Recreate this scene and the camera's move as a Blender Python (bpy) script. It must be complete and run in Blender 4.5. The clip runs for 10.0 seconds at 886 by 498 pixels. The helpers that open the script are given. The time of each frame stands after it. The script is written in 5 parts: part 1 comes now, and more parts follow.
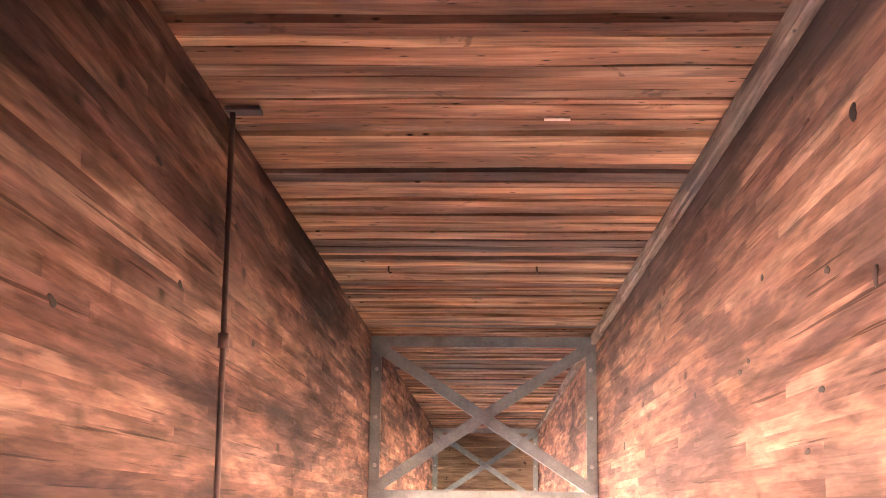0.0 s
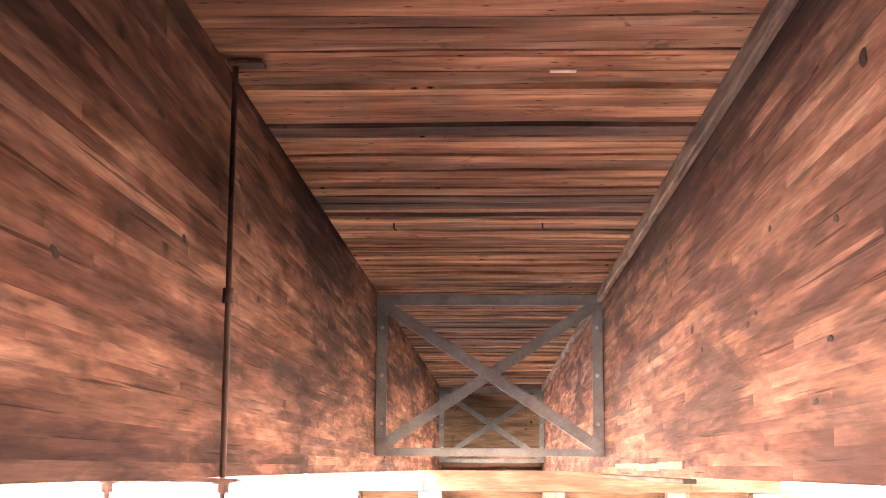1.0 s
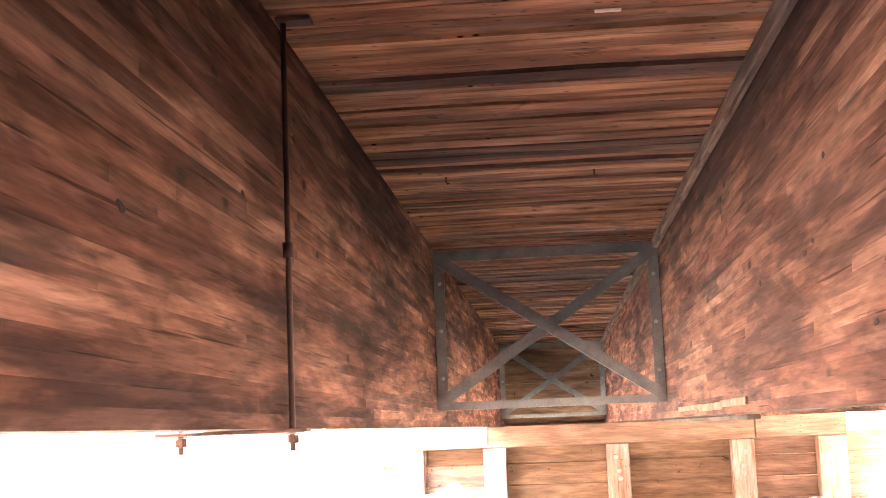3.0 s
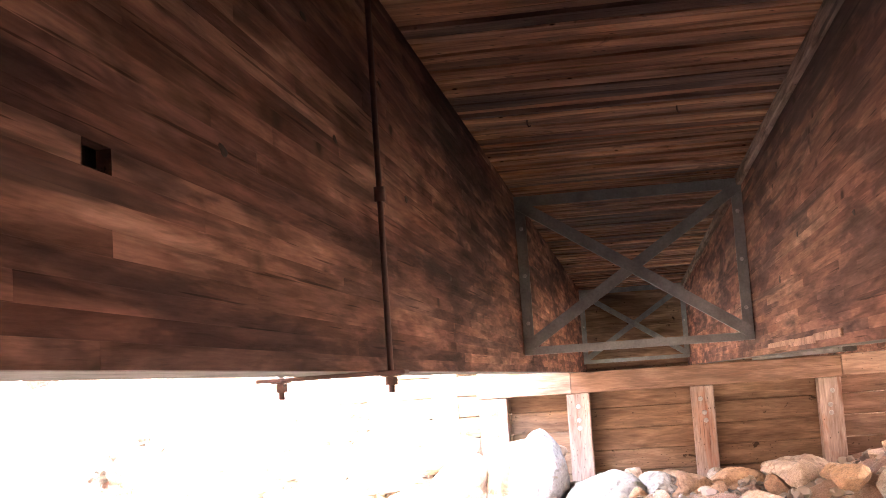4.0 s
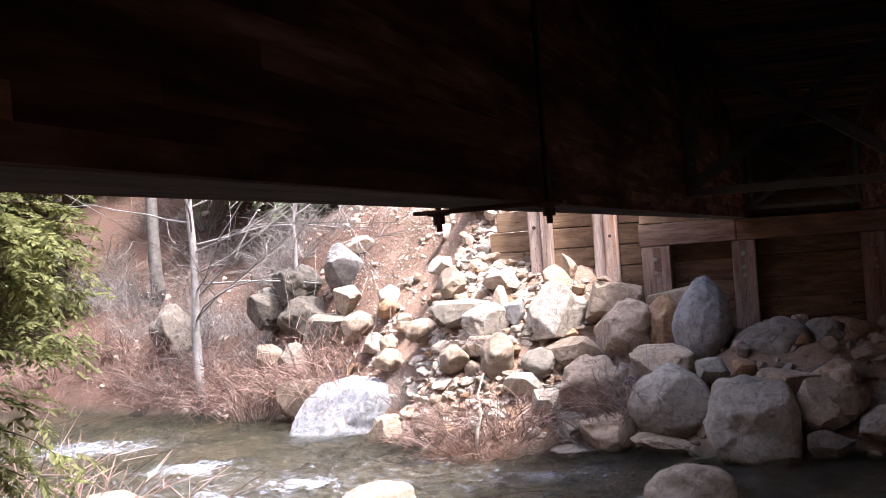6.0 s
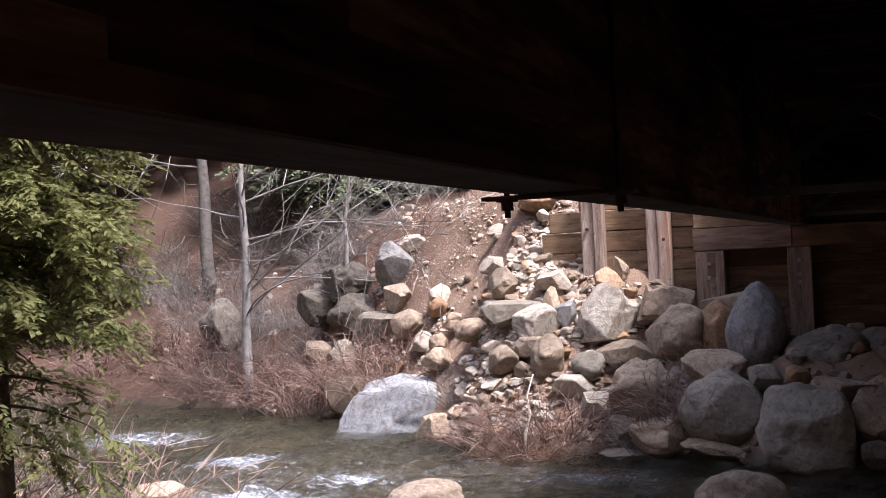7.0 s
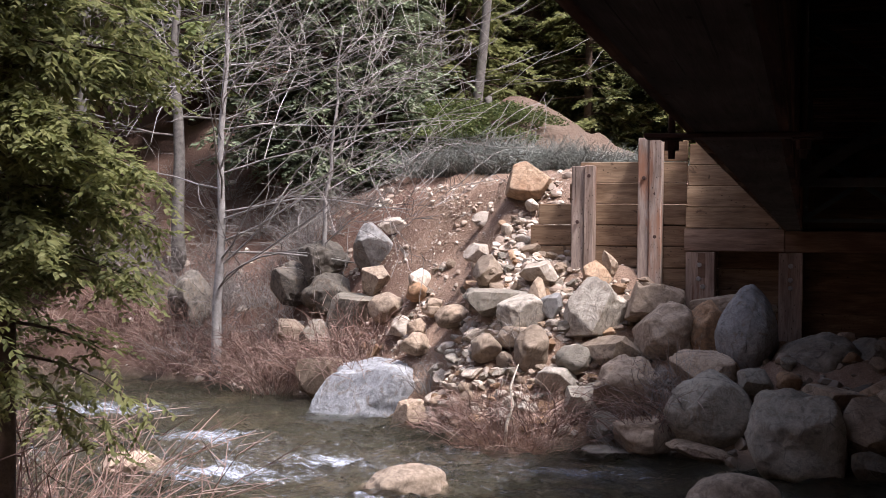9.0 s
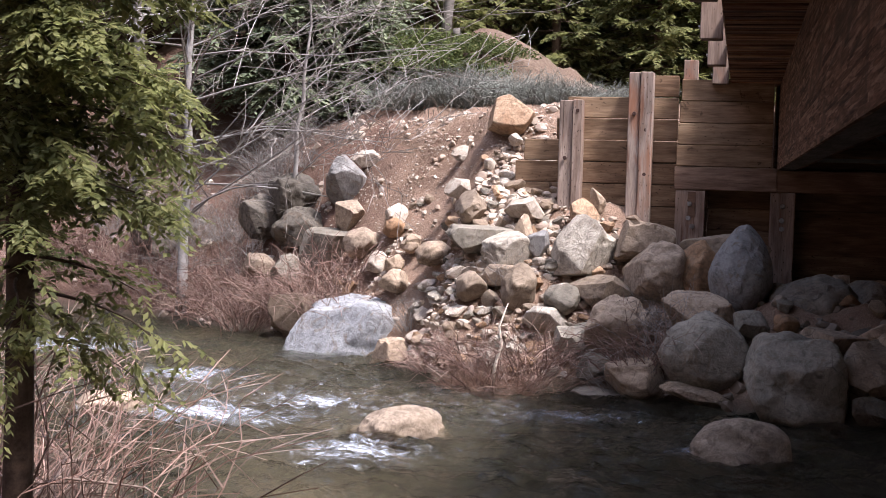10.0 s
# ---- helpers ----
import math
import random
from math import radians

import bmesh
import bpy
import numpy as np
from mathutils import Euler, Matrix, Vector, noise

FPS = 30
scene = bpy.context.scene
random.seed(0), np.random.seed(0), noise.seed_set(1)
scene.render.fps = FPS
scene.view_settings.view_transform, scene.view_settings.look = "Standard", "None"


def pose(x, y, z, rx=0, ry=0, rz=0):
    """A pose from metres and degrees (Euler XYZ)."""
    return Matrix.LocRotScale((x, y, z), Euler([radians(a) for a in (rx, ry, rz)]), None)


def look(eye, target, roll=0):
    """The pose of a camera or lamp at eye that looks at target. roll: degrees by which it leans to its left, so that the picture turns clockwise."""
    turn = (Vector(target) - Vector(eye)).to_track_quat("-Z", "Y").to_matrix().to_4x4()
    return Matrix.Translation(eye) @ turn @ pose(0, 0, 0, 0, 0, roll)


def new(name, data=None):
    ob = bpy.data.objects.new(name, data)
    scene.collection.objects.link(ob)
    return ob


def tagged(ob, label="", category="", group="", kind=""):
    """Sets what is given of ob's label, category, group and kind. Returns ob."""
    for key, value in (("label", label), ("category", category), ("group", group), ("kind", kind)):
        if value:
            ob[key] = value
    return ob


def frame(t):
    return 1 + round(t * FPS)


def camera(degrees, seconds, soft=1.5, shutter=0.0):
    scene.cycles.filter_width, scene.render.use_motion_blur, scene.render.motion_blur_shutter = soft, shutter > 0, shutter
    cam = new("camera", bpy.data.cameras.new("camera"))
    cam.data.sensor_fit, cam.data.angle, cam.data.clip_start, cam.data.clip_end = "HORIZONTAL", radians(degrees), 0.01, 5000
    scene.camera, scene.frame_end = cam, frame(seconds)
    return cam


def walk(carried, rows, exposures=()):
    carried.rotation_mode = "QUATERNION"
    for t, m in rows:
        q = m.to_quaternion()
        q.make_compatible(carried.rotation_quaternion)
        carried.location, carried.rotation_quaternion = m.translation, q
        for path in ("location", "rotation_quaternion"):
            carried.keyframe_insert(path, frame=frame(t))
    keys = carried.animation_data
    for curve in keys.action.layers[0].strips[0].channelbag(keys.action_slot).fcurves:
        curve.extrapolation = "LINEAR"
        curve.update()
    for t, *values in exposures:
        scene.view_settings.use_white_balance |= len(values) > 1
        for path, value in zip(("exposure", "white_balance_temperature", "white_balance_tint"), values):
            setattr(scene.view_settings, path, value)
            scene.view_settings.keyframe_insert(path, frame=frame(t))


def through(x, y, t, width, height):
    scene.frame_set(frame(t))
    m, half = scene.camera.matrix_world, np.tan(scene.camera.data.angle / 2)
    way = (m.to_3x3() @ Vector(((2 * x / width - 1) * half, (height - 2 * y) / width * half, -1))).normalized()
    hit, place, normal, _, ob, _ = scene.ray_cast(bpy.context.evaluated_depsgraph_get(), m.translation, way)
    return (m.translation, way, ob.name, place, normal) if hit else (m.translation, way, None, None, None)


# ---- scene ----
cam = camera(37.0, 10.0, 0.8)
PATH = [
    (0, (0.027, 0.105, 2.047), (-0.041, 2.067, 2.43), 0.6),
    (0.5, (0.025, 0.128, 2.034), (-0.052, 2.097, 2.38), 0.1),
    (1, (0.026, 0.129, 2.029), (-0.05, 2.101, 2.355), 0.3),
    (1.5, (0.029, 0.125, 2.023), (-0.036, 2.1, 2.336), -0.1),
    (2, (0.024, 0.134, 2.015), (-0.042, 2.111, 2.312), -0.1),
    (2.2, (0.023, 0.139, 2.012), (-0.044, 2.117, 2.3), 0.0),
    (3.3, (0.014, 0.079, 1.97), (-0.196, 2.049, 2.241), -3.4),
    (3.5, (0.007, 0.073, 1.968), (-0.236, 2.04, 2.236), -3.8),
    (4, (-0.032, 0.095, 1.951), (-0.304, 2.066, 2.155), -3.9),
    (4.5, (-0.031, 0.106, 1.933), (-0.334, 2.078, 2.077), -3.4),
    (5, (-0.022, 0.13, 1.917), (-0.423, 2.088, 2.008), -4.2),
    (5.5, (-0.03, 0.151, 1.902), (-0.49, 2.097, 1.95), -4.5),
    (6, (-0.033, 0.143, 1.893), (-0.56, 2.073, 1.893), -4.3),
    (6.2, (-0.043, 0.168, 1.892), (-0.595, 2.091, 1.872), -3.9),
    (7.3, (-0.123, 0.179, 1.831), (-0.738, 2.082, 1.878), -2.3),
    (7.5, (-0.146, 0.157, 1.821), (-0.76, 2.059, 1.89), -1.4),
    (8, (-0.306, 0.283, 1.819), (-0.842, 2.209, 1.867), -3.5),
    (8.5, (-0.494, 0.343, 1.781), (-0.981, 2.282, 1.845), -2.1),
    (9, (-0.675, 0.412, 1.722), (-1.203, 2.341, 1.719), 0.7),
    (9.5, (-1.007, 0.659, 1.512), (-1.367, 2.624, 1.602), 5.6),
    (10, (-1.387, 0.81, 1.693), (-1.825, 2.759, 1.595), 1.6),
]
EXPOSURE = [
    (0.0, 9.9, 6200, 13), (1.0, 9.55, 6100, 11), (2.2, 9.25, 6050, 9), (3.3, 8.8, 6050, 9), (3.9, 7.95, 6150, 11), (4.5, 6.4, 6200, 13),
    (5.0, 5.4, 6150, 15), (5.5, 3.85, 6000, 17), (6.2, 2.25, 5900, 18), (7.3, 1.62, 5900, 18), (8.5, 1.5, 5950, 17), (9.5, 1.35, 6000, 17), (10.0, 1.65, 5950, 17),
]
walk(cam, [(t, look(e, g, r)) for t, e, g, r in PATH], EXPOSURE)

# ---- world, sun ----
world = bpy.data.worlds.new("sky")
scene.world = world
world.use_nodes = True
wn = world.node_tree
sky = wn.nodes.new("ShaderNodeTexSky")
sky.sky_type, sky.sun_disc = "NISHITA", False
sky.sun_elevation, sky.sun_rotation = radians(61), radians(117)
sky.dust_density = 3.0
haze = wn.nodes.new("ShaderNodeHueSaturation")
haze.inputs["Saturation"].default_value = 0.65
wn.links.new(sky.outputs[0], haze.inputs["Color"])
wn.links.new(haze.outputs[0], wn.nodes["Background"].inputs[0])
wn.nodes["Background"].inputs[1].default_value = 0.165
sun = new("sun", bpy.data.lights.new("sun", "SUN"))
sun.data.energy, sun.data.angle, sun.data.color = 2.6, radians(8), (1.0, 0.94, 0.86)
sun.matrix_world = look((4.9, -2.5, 10), (0, 0, 0))


# ---- materials ----
class Nodes:
    """A node material under construction."""

    def __init__(self, name, rough=0.8, sheen=0.5):
        self.mat = bpy.data.materials.new(name)
        self.mat.use_nodes = True
        self.t = self.mat.node_tree
        self.bsdf = self.t.nodes["Principled BSDF"]
        self.bsdf.inputs["Roughness"].default_value = rough
        self.bsdf.inputs["Specular IOR Level"].default_value = sheen

    def add(self, kind, **values):
        n = self.t.nodes.new(kind)
        for k, v in values.items():
            n.inputs[k.replace("_", " ")].default_value = v
        return n

    def link(self, a, b):
        self.t.links.new(a, b)

    def place(self, scale, offset=None, local=False):
        """World or object coordinates, stretched, and moved by a random offset."""
        src = self.t.nodes.new("ShaderNodeTexCoord").outputs["Object"] if local else self.t.nodes.new("ShaderNodeNewGeometry").outputs["Position"]
        m = self.add("ShaderNodeMapping", Scale=scale)
        self.link(src, m.inputs["Vector"])
        if offset is None:
            return m.outputs[0]
        mul = self.t.nodes.new("ShaderNodeVectorMath")
        mul.operation = "MULTIPLY_ADD"
        comb = self.t.nodes.new("ShaderNodeCombineXYZ")
        for i in range(3):
            self.link(offset, comb.inputs[i])
        self.link(comb.outputs[0], mul.inputs[0])
        mul.inputs[1].default_value = (37.0, 53.0, 71.0)
        self.link(m.outputs[0], mul.inputs[2])
        return mul.outputs[0]

    def noise(self, vec, scale, detail=4.0, rough=0.55, distort=0.0):
        n = self.add("ShaderNodeTexNoise", Scale=scale, Detail=detail, Roughness=rough, Distortion=distort)
        self.link(vec, n.inputs["Vector"])
        return n.outputs["Fac"]

    def ramp(self, fac, stops, hard=False):
        r = self.t.nodes.new("ShaderNodeValToRGB")
        e = r.color_ramp.elements
        while len(e) < len(stops):
            e.new(0.5)
        for el, (p, c) in zip(e, stops):
            el.position = p
            el.color = (*c, 1) if len(c) == 3 else (c[0], c[0], c[0], 1)
        if hard:
            r.color_ramp.interpolation = "CONSTANT"
        self.link(fac, r.inputs[0])
        return r.outputs[0]

    def mix(self, fac, a, b, how="MIX"):
        m = self.t.nodes.new("ShaderNodeMix")
        m.data_type, m.blend_type = "RGBA", how
        for s, v in ((m.inputs[0], fac), (m.inputs[6], a), (m.inputs[7], b)):
            if isinstance(v, (int, float)):
                s.default_value = v
            elif isinstance(v, tuple):
                s.default_value = (*v, 1)
            else:
                self.link(v, s)
        return m.outputs[2]

    def color(self, c):
        self.link(c, self.bsdf.inputs["Base Color"])

    def bump(self, h, strength=0.4, distance=0.01):
        b = self.add("ShaderNodeBump", Strength=strength, Distance=distance)
        self.link(h, b.inputs["Height"])
        self.link(b.outputs[0], self.bsdf.inputs["Normal"])

    def random(self, island=False):
        if island:
            return self.t.nodes.new("ShaderNodeNewGeometry").outputs["Random Per Island"]
        return self.t.nodes.new("ShaderNodeObjectInfo").outputs["Random"]


def wood(name, tones, along, stain, island=False, grain=1.0, patch=0.55, rough=0.82, pale=None, soft=0.0, calm=1.0, spots=0.0):
    """Weathered timber: a tone for each piece, grain along an axis (0, 1, 2), worn patches, stains of two sizes, knots."""
    n = Nodes(name, rough, 0.06)
    rnd = n.random(island)
    base = n.ramp(rnd, [(i / (len(tones) - 1), c) for i, c in enumerate(tones)])

    def stretched(across, length, own=True):
        v = [across] * 3
        v[along] = length
        return n.place(tuple(v), rnd if own else None)

    g1 = n.noise(stretched(30.0 * grain, 2.2), 1.0, 6, 0.62, 0.5)
    g2 = n.noise(stretched(150.0 * grain, 6.0), 1.0, 3, 0.6)
    low_tone = (0.72, 0.68, 0.66) if soft else (0.36, 0.29, 0.27)
    base = n.mix(n.ramp(g1, [(0.36, (0.0,)), (0.58, (1.0,))]), n.mix(1.0, base, low_tone, "MULTIPLY"), base)
    base = n.mix(0.4 if soft else 0.5, base, n.ramp(g2, [(0.3, (0.4,)), (0.65, (1.2,))]), "MULTIPLY")
    if soft:
        blotch = n.noise(stretched(6.0, 1.4), 1.0, 3, 0.5, 0.7)
        base = n.mix(soft, base, n.ramp(blotch, [(0.34, (0.42, 0.38, 0.38)), (0.5, (1.0, 1.0, 1.0)), (0.64, (1.75, 1.8, 1.85))]), "MULTIPLY")
        cloud = n.noise(stretched(2.7, 0.72, False), 1.0, 4, 0.6, 0.8)
        base = n.mix(soft, base, n.ramp(cloud, [(0.36, (0.46, 0.44, 0.46)), (0.52, (1.0, 1.0, 1.0)), (0.66, (1.6, 1.6, 1.6))]), "MULTIPLY")
    if pale:
        worn = n.noise(stretched(24.0, 1.5), 1.0, 5, 0.6, 0.5)
        base = n.mix(n.ramp(worn, [(0.53, (0.0,)), (0.62, (0.7,))]), base, pale)
        low = n.noise(stretched(17.0, 0.55), 1.0, 5, 0.6, 0.4)
        base = n.mix(n.ramp(low, [(0.38, (0.9,)), (0.48, (0.0,))]), base, n.mix(1.0, base, (0.34, 0.31, 0.32), "MULTIPLY"))
        drip = n.noise(n.place((9.0, 9.0, 1.6) if along != 2 else (1.6, 1.6, 9.0)), 1.0, 4, 0.6, 0.4)
        base = n.mix(n.ramp(drip, [(0.60, (0.0,)), (0.70, (0.6,))]), base, stain)
    big = n.noise(stretched(3.0, 0.8, False), 1.0, 5, 0.62, 0.6)
    base = n.mix(n.ramp(big, [(patch - 0.06, (0.0,)), (patch + 0.09, (0.85,))]), base, stain)
    streak = n.noise(stretched(9.0, 0.9), 1.0, 4, 0.6)
    base = n.mix(n.ramp(streak, [(0.58, (0.0,)), (0.70, (0.8 * calm,))]), base, n.mix(0.5, stain, (0.02, 0.013, 0.010)))
    split = n.noise(stretched(70.0, 0.9), 1.0, 3, 0.5)
    base = n.mix(n.ramp(split, [(0.66, (0.0,)), (0.69, (0.65 * calm,))]), base, n.mix(1.0, base, (0.2, 0.17, 0.16), "MULTIPLY"))
    knot = n.t.nodes.new("ShaderNodeTexVoronoi")
    n.link(stretched(7.0, 2.6), knot.inputs["Vector"])
    few = n.ramp(knot.outputs["Color"], [(0.54, (0.0,)), (0.58, (1.0,))])
    base = n.mix(n.mix(1.0, few, n.ramp(knot.outputs["Distance"], [(0.08, (0.95,)), (0.2, (0.0,))]), "MULTIPLY"), base, (0.02, 0.012, 0.008))
    if spots:
        rot = n.noise(n.place((1, 1, 1), rnd), 5.5, 4, 0.6, 0.5)
        base = n.mix(n.ramp(rot, [(0.65, (0.0,)), (0.69, (spots,))]), base, (0.03, 0.018, 0.012))
    n.color(base)
    n.bump(n.mix(0.5, g1, g2), 0.4, 0.008)
    return n.mat


def glulam(name, tones, stain, island=False, leak=False, mottle=1.0):
    """Old glued laminations along y: gentle tone for each board, streaky grain, weathered blotches, long dark bands, round knots."""
    n = Nodes(name, 0.88, 0.03)
    rnd = n.random(island)
    base = n.ramp(rnd, [(i / (len(tones) - 1), c) for i, c in enumerate(tones)])
    g1 = n.noise(n.place((34.0, 1.9, 34.0), rnd), 1.0, 6, 0.62, 0.6)
    g2 = n.noise(n.place((150.0, 7.0, 150.0), rnd), 1.0, 3, 0.6)
    base = n.mix(0.8, base, n.ramp(g1, [(0.30, (0.52, 0.48, 0.47)), (0.48, (1.0, 1.0, 1.0)), (0.66, (1.25, 1.27, 1.28))]), "MULTIPLY")
    base = n.mix(0.5, base, n.ramp(g2, [(0.3, (0.6,)), (0.65, (1.15,))]), "MULTIPLY")
    # bleached and darkened lengths of single boards
    own = n.noise(n.place((7.5, 1.3, 7.5), rnd), 1.0, 3, 0.5, 0.8)
    base = n.mix(0.7 * mottle, base, n.ramp(own, [(0.36, (0.36, 0.33, 0.35)), (0.45, (0.80, 0.79, 0.80)), (0.55, (1.08, 1.08, 1.08)), (0.63, (1.75, 1.82, 1.85))]), "MULTIPLY")
    # ragged weather blotches across the boards, grey-purple to rust to bleached
    cloud = n.noise(n.place((4.6, 0.62, 4.6)), 1.0, 5, 0.6, 0.45)
    base = n.mix(0.85 * mottle, base, n.ramp(cloud, [(0.37, (0.24, 0.25, 0.31)), (0.44, (0.42, 0.42, 0.48)), (0.48, (0.92, 0.90, 0.90)), (0.56, (1.05, 1.0, 0.96)), (0.60, (1.45, 1.5, 1.48)), (0.68, (1.8, 1.95, 1.95))]), "MULTIPLY")
    ragged = n.noise(n.place((20.0, 2.4, 20.0)), 1.0, 5, 0.65, 0.6)
    base = n.mix(0.45 * mottle, base, n.ramp(ragged, [(0.38, (0.42, 0.40, 0.43)), (0.47, (0.95, 0.95, 0.95)), (0.55, (1.0, 1.0, 1.0)), (0.64, (1.5, 1.45, 1.4))]), "MULTIPLY")
    band = n.noise(n.place((11.0, 0.28, 11.0)), 1.0, 4, 0.6, 0.3)
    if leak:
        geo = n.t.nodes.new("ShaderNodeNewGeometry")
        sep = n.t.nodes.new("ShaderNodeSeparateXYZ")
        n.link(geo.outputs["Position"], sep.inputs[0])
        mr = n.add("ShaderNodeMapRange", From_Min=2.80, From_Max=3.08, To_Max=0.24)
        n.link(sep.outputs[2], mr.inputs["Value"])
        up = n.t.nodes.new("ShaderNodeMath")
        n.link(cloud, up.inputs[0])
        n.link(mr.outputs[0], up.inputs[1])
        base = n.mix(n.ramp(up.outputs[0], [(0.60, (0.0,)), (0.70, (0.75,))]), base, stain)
    base = n.mix(n.ramp(band, [(0.60, (0.0,)), (0.67, (0.62,))]), base, stain)
    split = n.noise(n.place((75.0, 1.0, 75.0), rnd), 1.0, 3, 0.5)
    base = n.mix(n.ramp(split, [(0.66, (0.0,)), (0.69, (0.75,))]), base, n.mix(1.0, base, (0.2, 0.17, 0.16), "MULTIPLY"))
    knot = n.add("ShaderNodeTexVoronoi", Scale=1.0)
    n.link(n.place((5.2, 3.4, 5.2), rnd), knot.inputs["Vector"])
    rare = n.ramp(knot.outputs["Color"], [(0.42, (0.0,)), (0.46, (1.0,))])
    ring = n.ramp(knot.outputs["Distance"], [(0.07, (0.95,)), (0.11, (0.45,)), (0.20, (0.0,))])
    base = n.mix(n.mix(1.0, rare, ring, "MULTIPLY"), base, (0.022, 0.013, 0.009))
    n.color(base)
    n.bump(n.mix(0.4, g1, own), 0.5, 0.01)
    return n.mat


def rock(name, light, mid, dark):
    light, mid, dark = [(r * 1.04, g * 0.97, b * 0.87) for r, g, b in (light, mid, dark)]
    n = Nodes(name, 0.85, 0.15)
    rnd = n.random()
    v = n.place((1, 1, 1), rnd, local=True)
    a = n.noise(v, 2.2, 6, 0.6, 0.8)
    base = n.mix(n.ramp(a, [(0.36, (0.0,)), (0.62, (1.0,))]), mid, light)
    b = n.noise(v, 7.0, 6, 0.7, 1.2)
    base = n.mix(n.ramp(b, [(0.48, (0.0,)), (0.66, (0.85,))]), base, dark)
    m = n.noise(v, 3.6, 5, 0.65, 2.0)
    base = n.mix(n.ramp(m, [(0.54, (0.0,)), (0.66, (0.6,))]), base, (0.20, 0.145, 0.10))
    c = n.noise(v, 55.0, 4, 0.7)
    base = n.mix(0.22, base, n.ramp(c, [(0.34, (0.45,)), (0.6, (1.2,))]), "MULTIPLY")
    s = n.noise(v, 17.0, 5, 0.7, 0.6)
    base = n.mix(0.4, base, n.ramp(s, [(0.36, (0.5,)), (0.62, (1.25,))]), "MULTIPLY")
    w = n.t.nodes.new("ShaderNodeTexVoronoi")
    w.feature = "DISTANCE_TO_EDGE"
    n.link(n.place((1.5, 1.5, 1.2), rnd, local=True), w.inputs["Vector"])
    w.inputs["Scale"].default_value = 1.4
    crack = n.ramp(w.outputs["Distance"], [(0.0, (1.0,)), (0.018, (0.0,))])
    base = n.mix(n.mix(1.0, crack, n.ramp(a, [(0.52, (0.0,)), (0.62, (0.6,))]), "MULTIPLY"), base, (0.05, 0.042, 0.036))
    base = n.mix(1.0, base, n.ramp(rnd, [(0.0, (0.66,)), (1.0, (1.08,))]), "MULTIPLY")
    n.color(base)
    n.bump(n.mix(0.2, b, c), 0.8, 0.035)
    return n.mat


def plain(name, a, b, scale, rough=0.7, metal=0.0, bump=0.2):
    n = Nodes(name, rough, 0.5 if metal else 0.15)
    n.bsdf.inputs["Metallic"].default_value = metal
    v = n.place((1, 1, 1))
    f = n.noise(v, scale, 5, 0.65)
    base = n.mix(n.ramp(f, [(0.35, (0.0,)), (0.65, (1.0,))]), a, b)
    base = n.mix(0.4, base, n.ramp(n.noise(v, scale * 9, 3), [(0.3, (0.55,)), (0.65, (1.1,))]), "MULTIPLY")
    n.color(base)
    n.bump(f, bump, 0.004)
    return n.mat


def leaf(name, tones, through=0.3):
    n = Nodes(name, 0.6, 0.25)
    base = n.ramp(n.random(True), [(i / (len(tones) - 1), c) for i, c in enumerate(tones)])
    big = n.noise(n.place((1, 1, 1)), 1.1, 3)
    base = n.mix(0.6, base, n.ramp(big, [(0.3, (0.5,)), (0.7, (1.25,))]), "MULTIPLY")
    n.color(base)
    tr = n.t.nodes.new("ShaderNodeBsdfTranslucent")
    n.link(base, tr.inputs[0])
    m = n.add("ShaderNodeMixShader", Fac=through)
    n.link(n.bsdf.outputs[0], m.inputs[1])
    n.link(tr.outputs[0], m.inputs[2])
    n.link(m.outputs[0], n.t.nodes["Material Output"].inputs[0])
    return n.mat


STAIN = (0.016, 0.012, 0.011)
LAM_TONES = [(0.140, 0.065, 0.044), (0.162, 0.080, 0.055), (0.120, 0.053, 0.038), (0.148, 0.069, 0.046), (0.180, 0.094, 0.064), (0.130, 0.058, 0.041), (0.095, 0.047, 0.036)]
# inner faces scaled darker than the outer one, which deepens the shade inside
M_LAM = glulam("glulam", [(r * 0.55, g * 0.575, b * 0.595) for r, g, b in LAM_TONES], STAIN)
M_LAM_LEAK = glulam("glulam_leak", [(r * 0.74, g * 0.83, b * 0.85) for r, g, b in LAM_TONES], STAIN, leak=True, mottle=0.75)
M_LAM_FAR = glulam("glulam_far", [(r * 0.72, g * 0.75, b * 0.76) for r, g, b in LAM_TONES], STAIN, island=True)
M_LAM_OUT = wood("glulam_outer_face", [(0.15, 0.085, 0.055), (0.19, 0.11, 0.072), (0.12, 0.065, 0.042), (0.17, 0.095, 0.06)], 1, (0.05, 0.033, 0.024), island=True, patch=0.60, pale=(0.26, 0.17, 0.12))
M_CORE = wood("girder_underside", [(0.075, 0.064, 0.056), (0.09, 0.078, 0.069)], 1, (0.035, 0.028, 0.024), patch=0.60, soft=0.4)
M_DECK = wood("deck_boards", [(0.26, 0.134, 0.073), (0.19, 0.094, 0.055), (0.31, 0.172, 0.096), (0.115, 0.063, 0.043), (0.28, 0.142, 0.077), (0.22, 0.121, 0.073), (0.09, 0.058, 0.045), (0.25, 0.112, 0.061)], 0, (0.05, 0.038, 0.033), island=True, grain=0.55, patch=0.64, soft=0.65, calm=0.7, spots=0.5)
M_LEDGER = wood("ledger_board", [(0.15, 0.105, 0.08), (0.18, 0.13, 0.10)], 1, (0.05, 0.04, 0.034), patch=0.58)
M_PLANK = wood("creosoted_plank", [(0.22, 0.145, 0.092), (0.27, 0.185, 0.118), (0.185, 0.118, 0.073), (0.24, 0.157, 0.098)], 0, (0.10, 0.068, 0.05), grain=0.7, patch=0.65, soft=0.35, calm=0.5, spots=0.6)
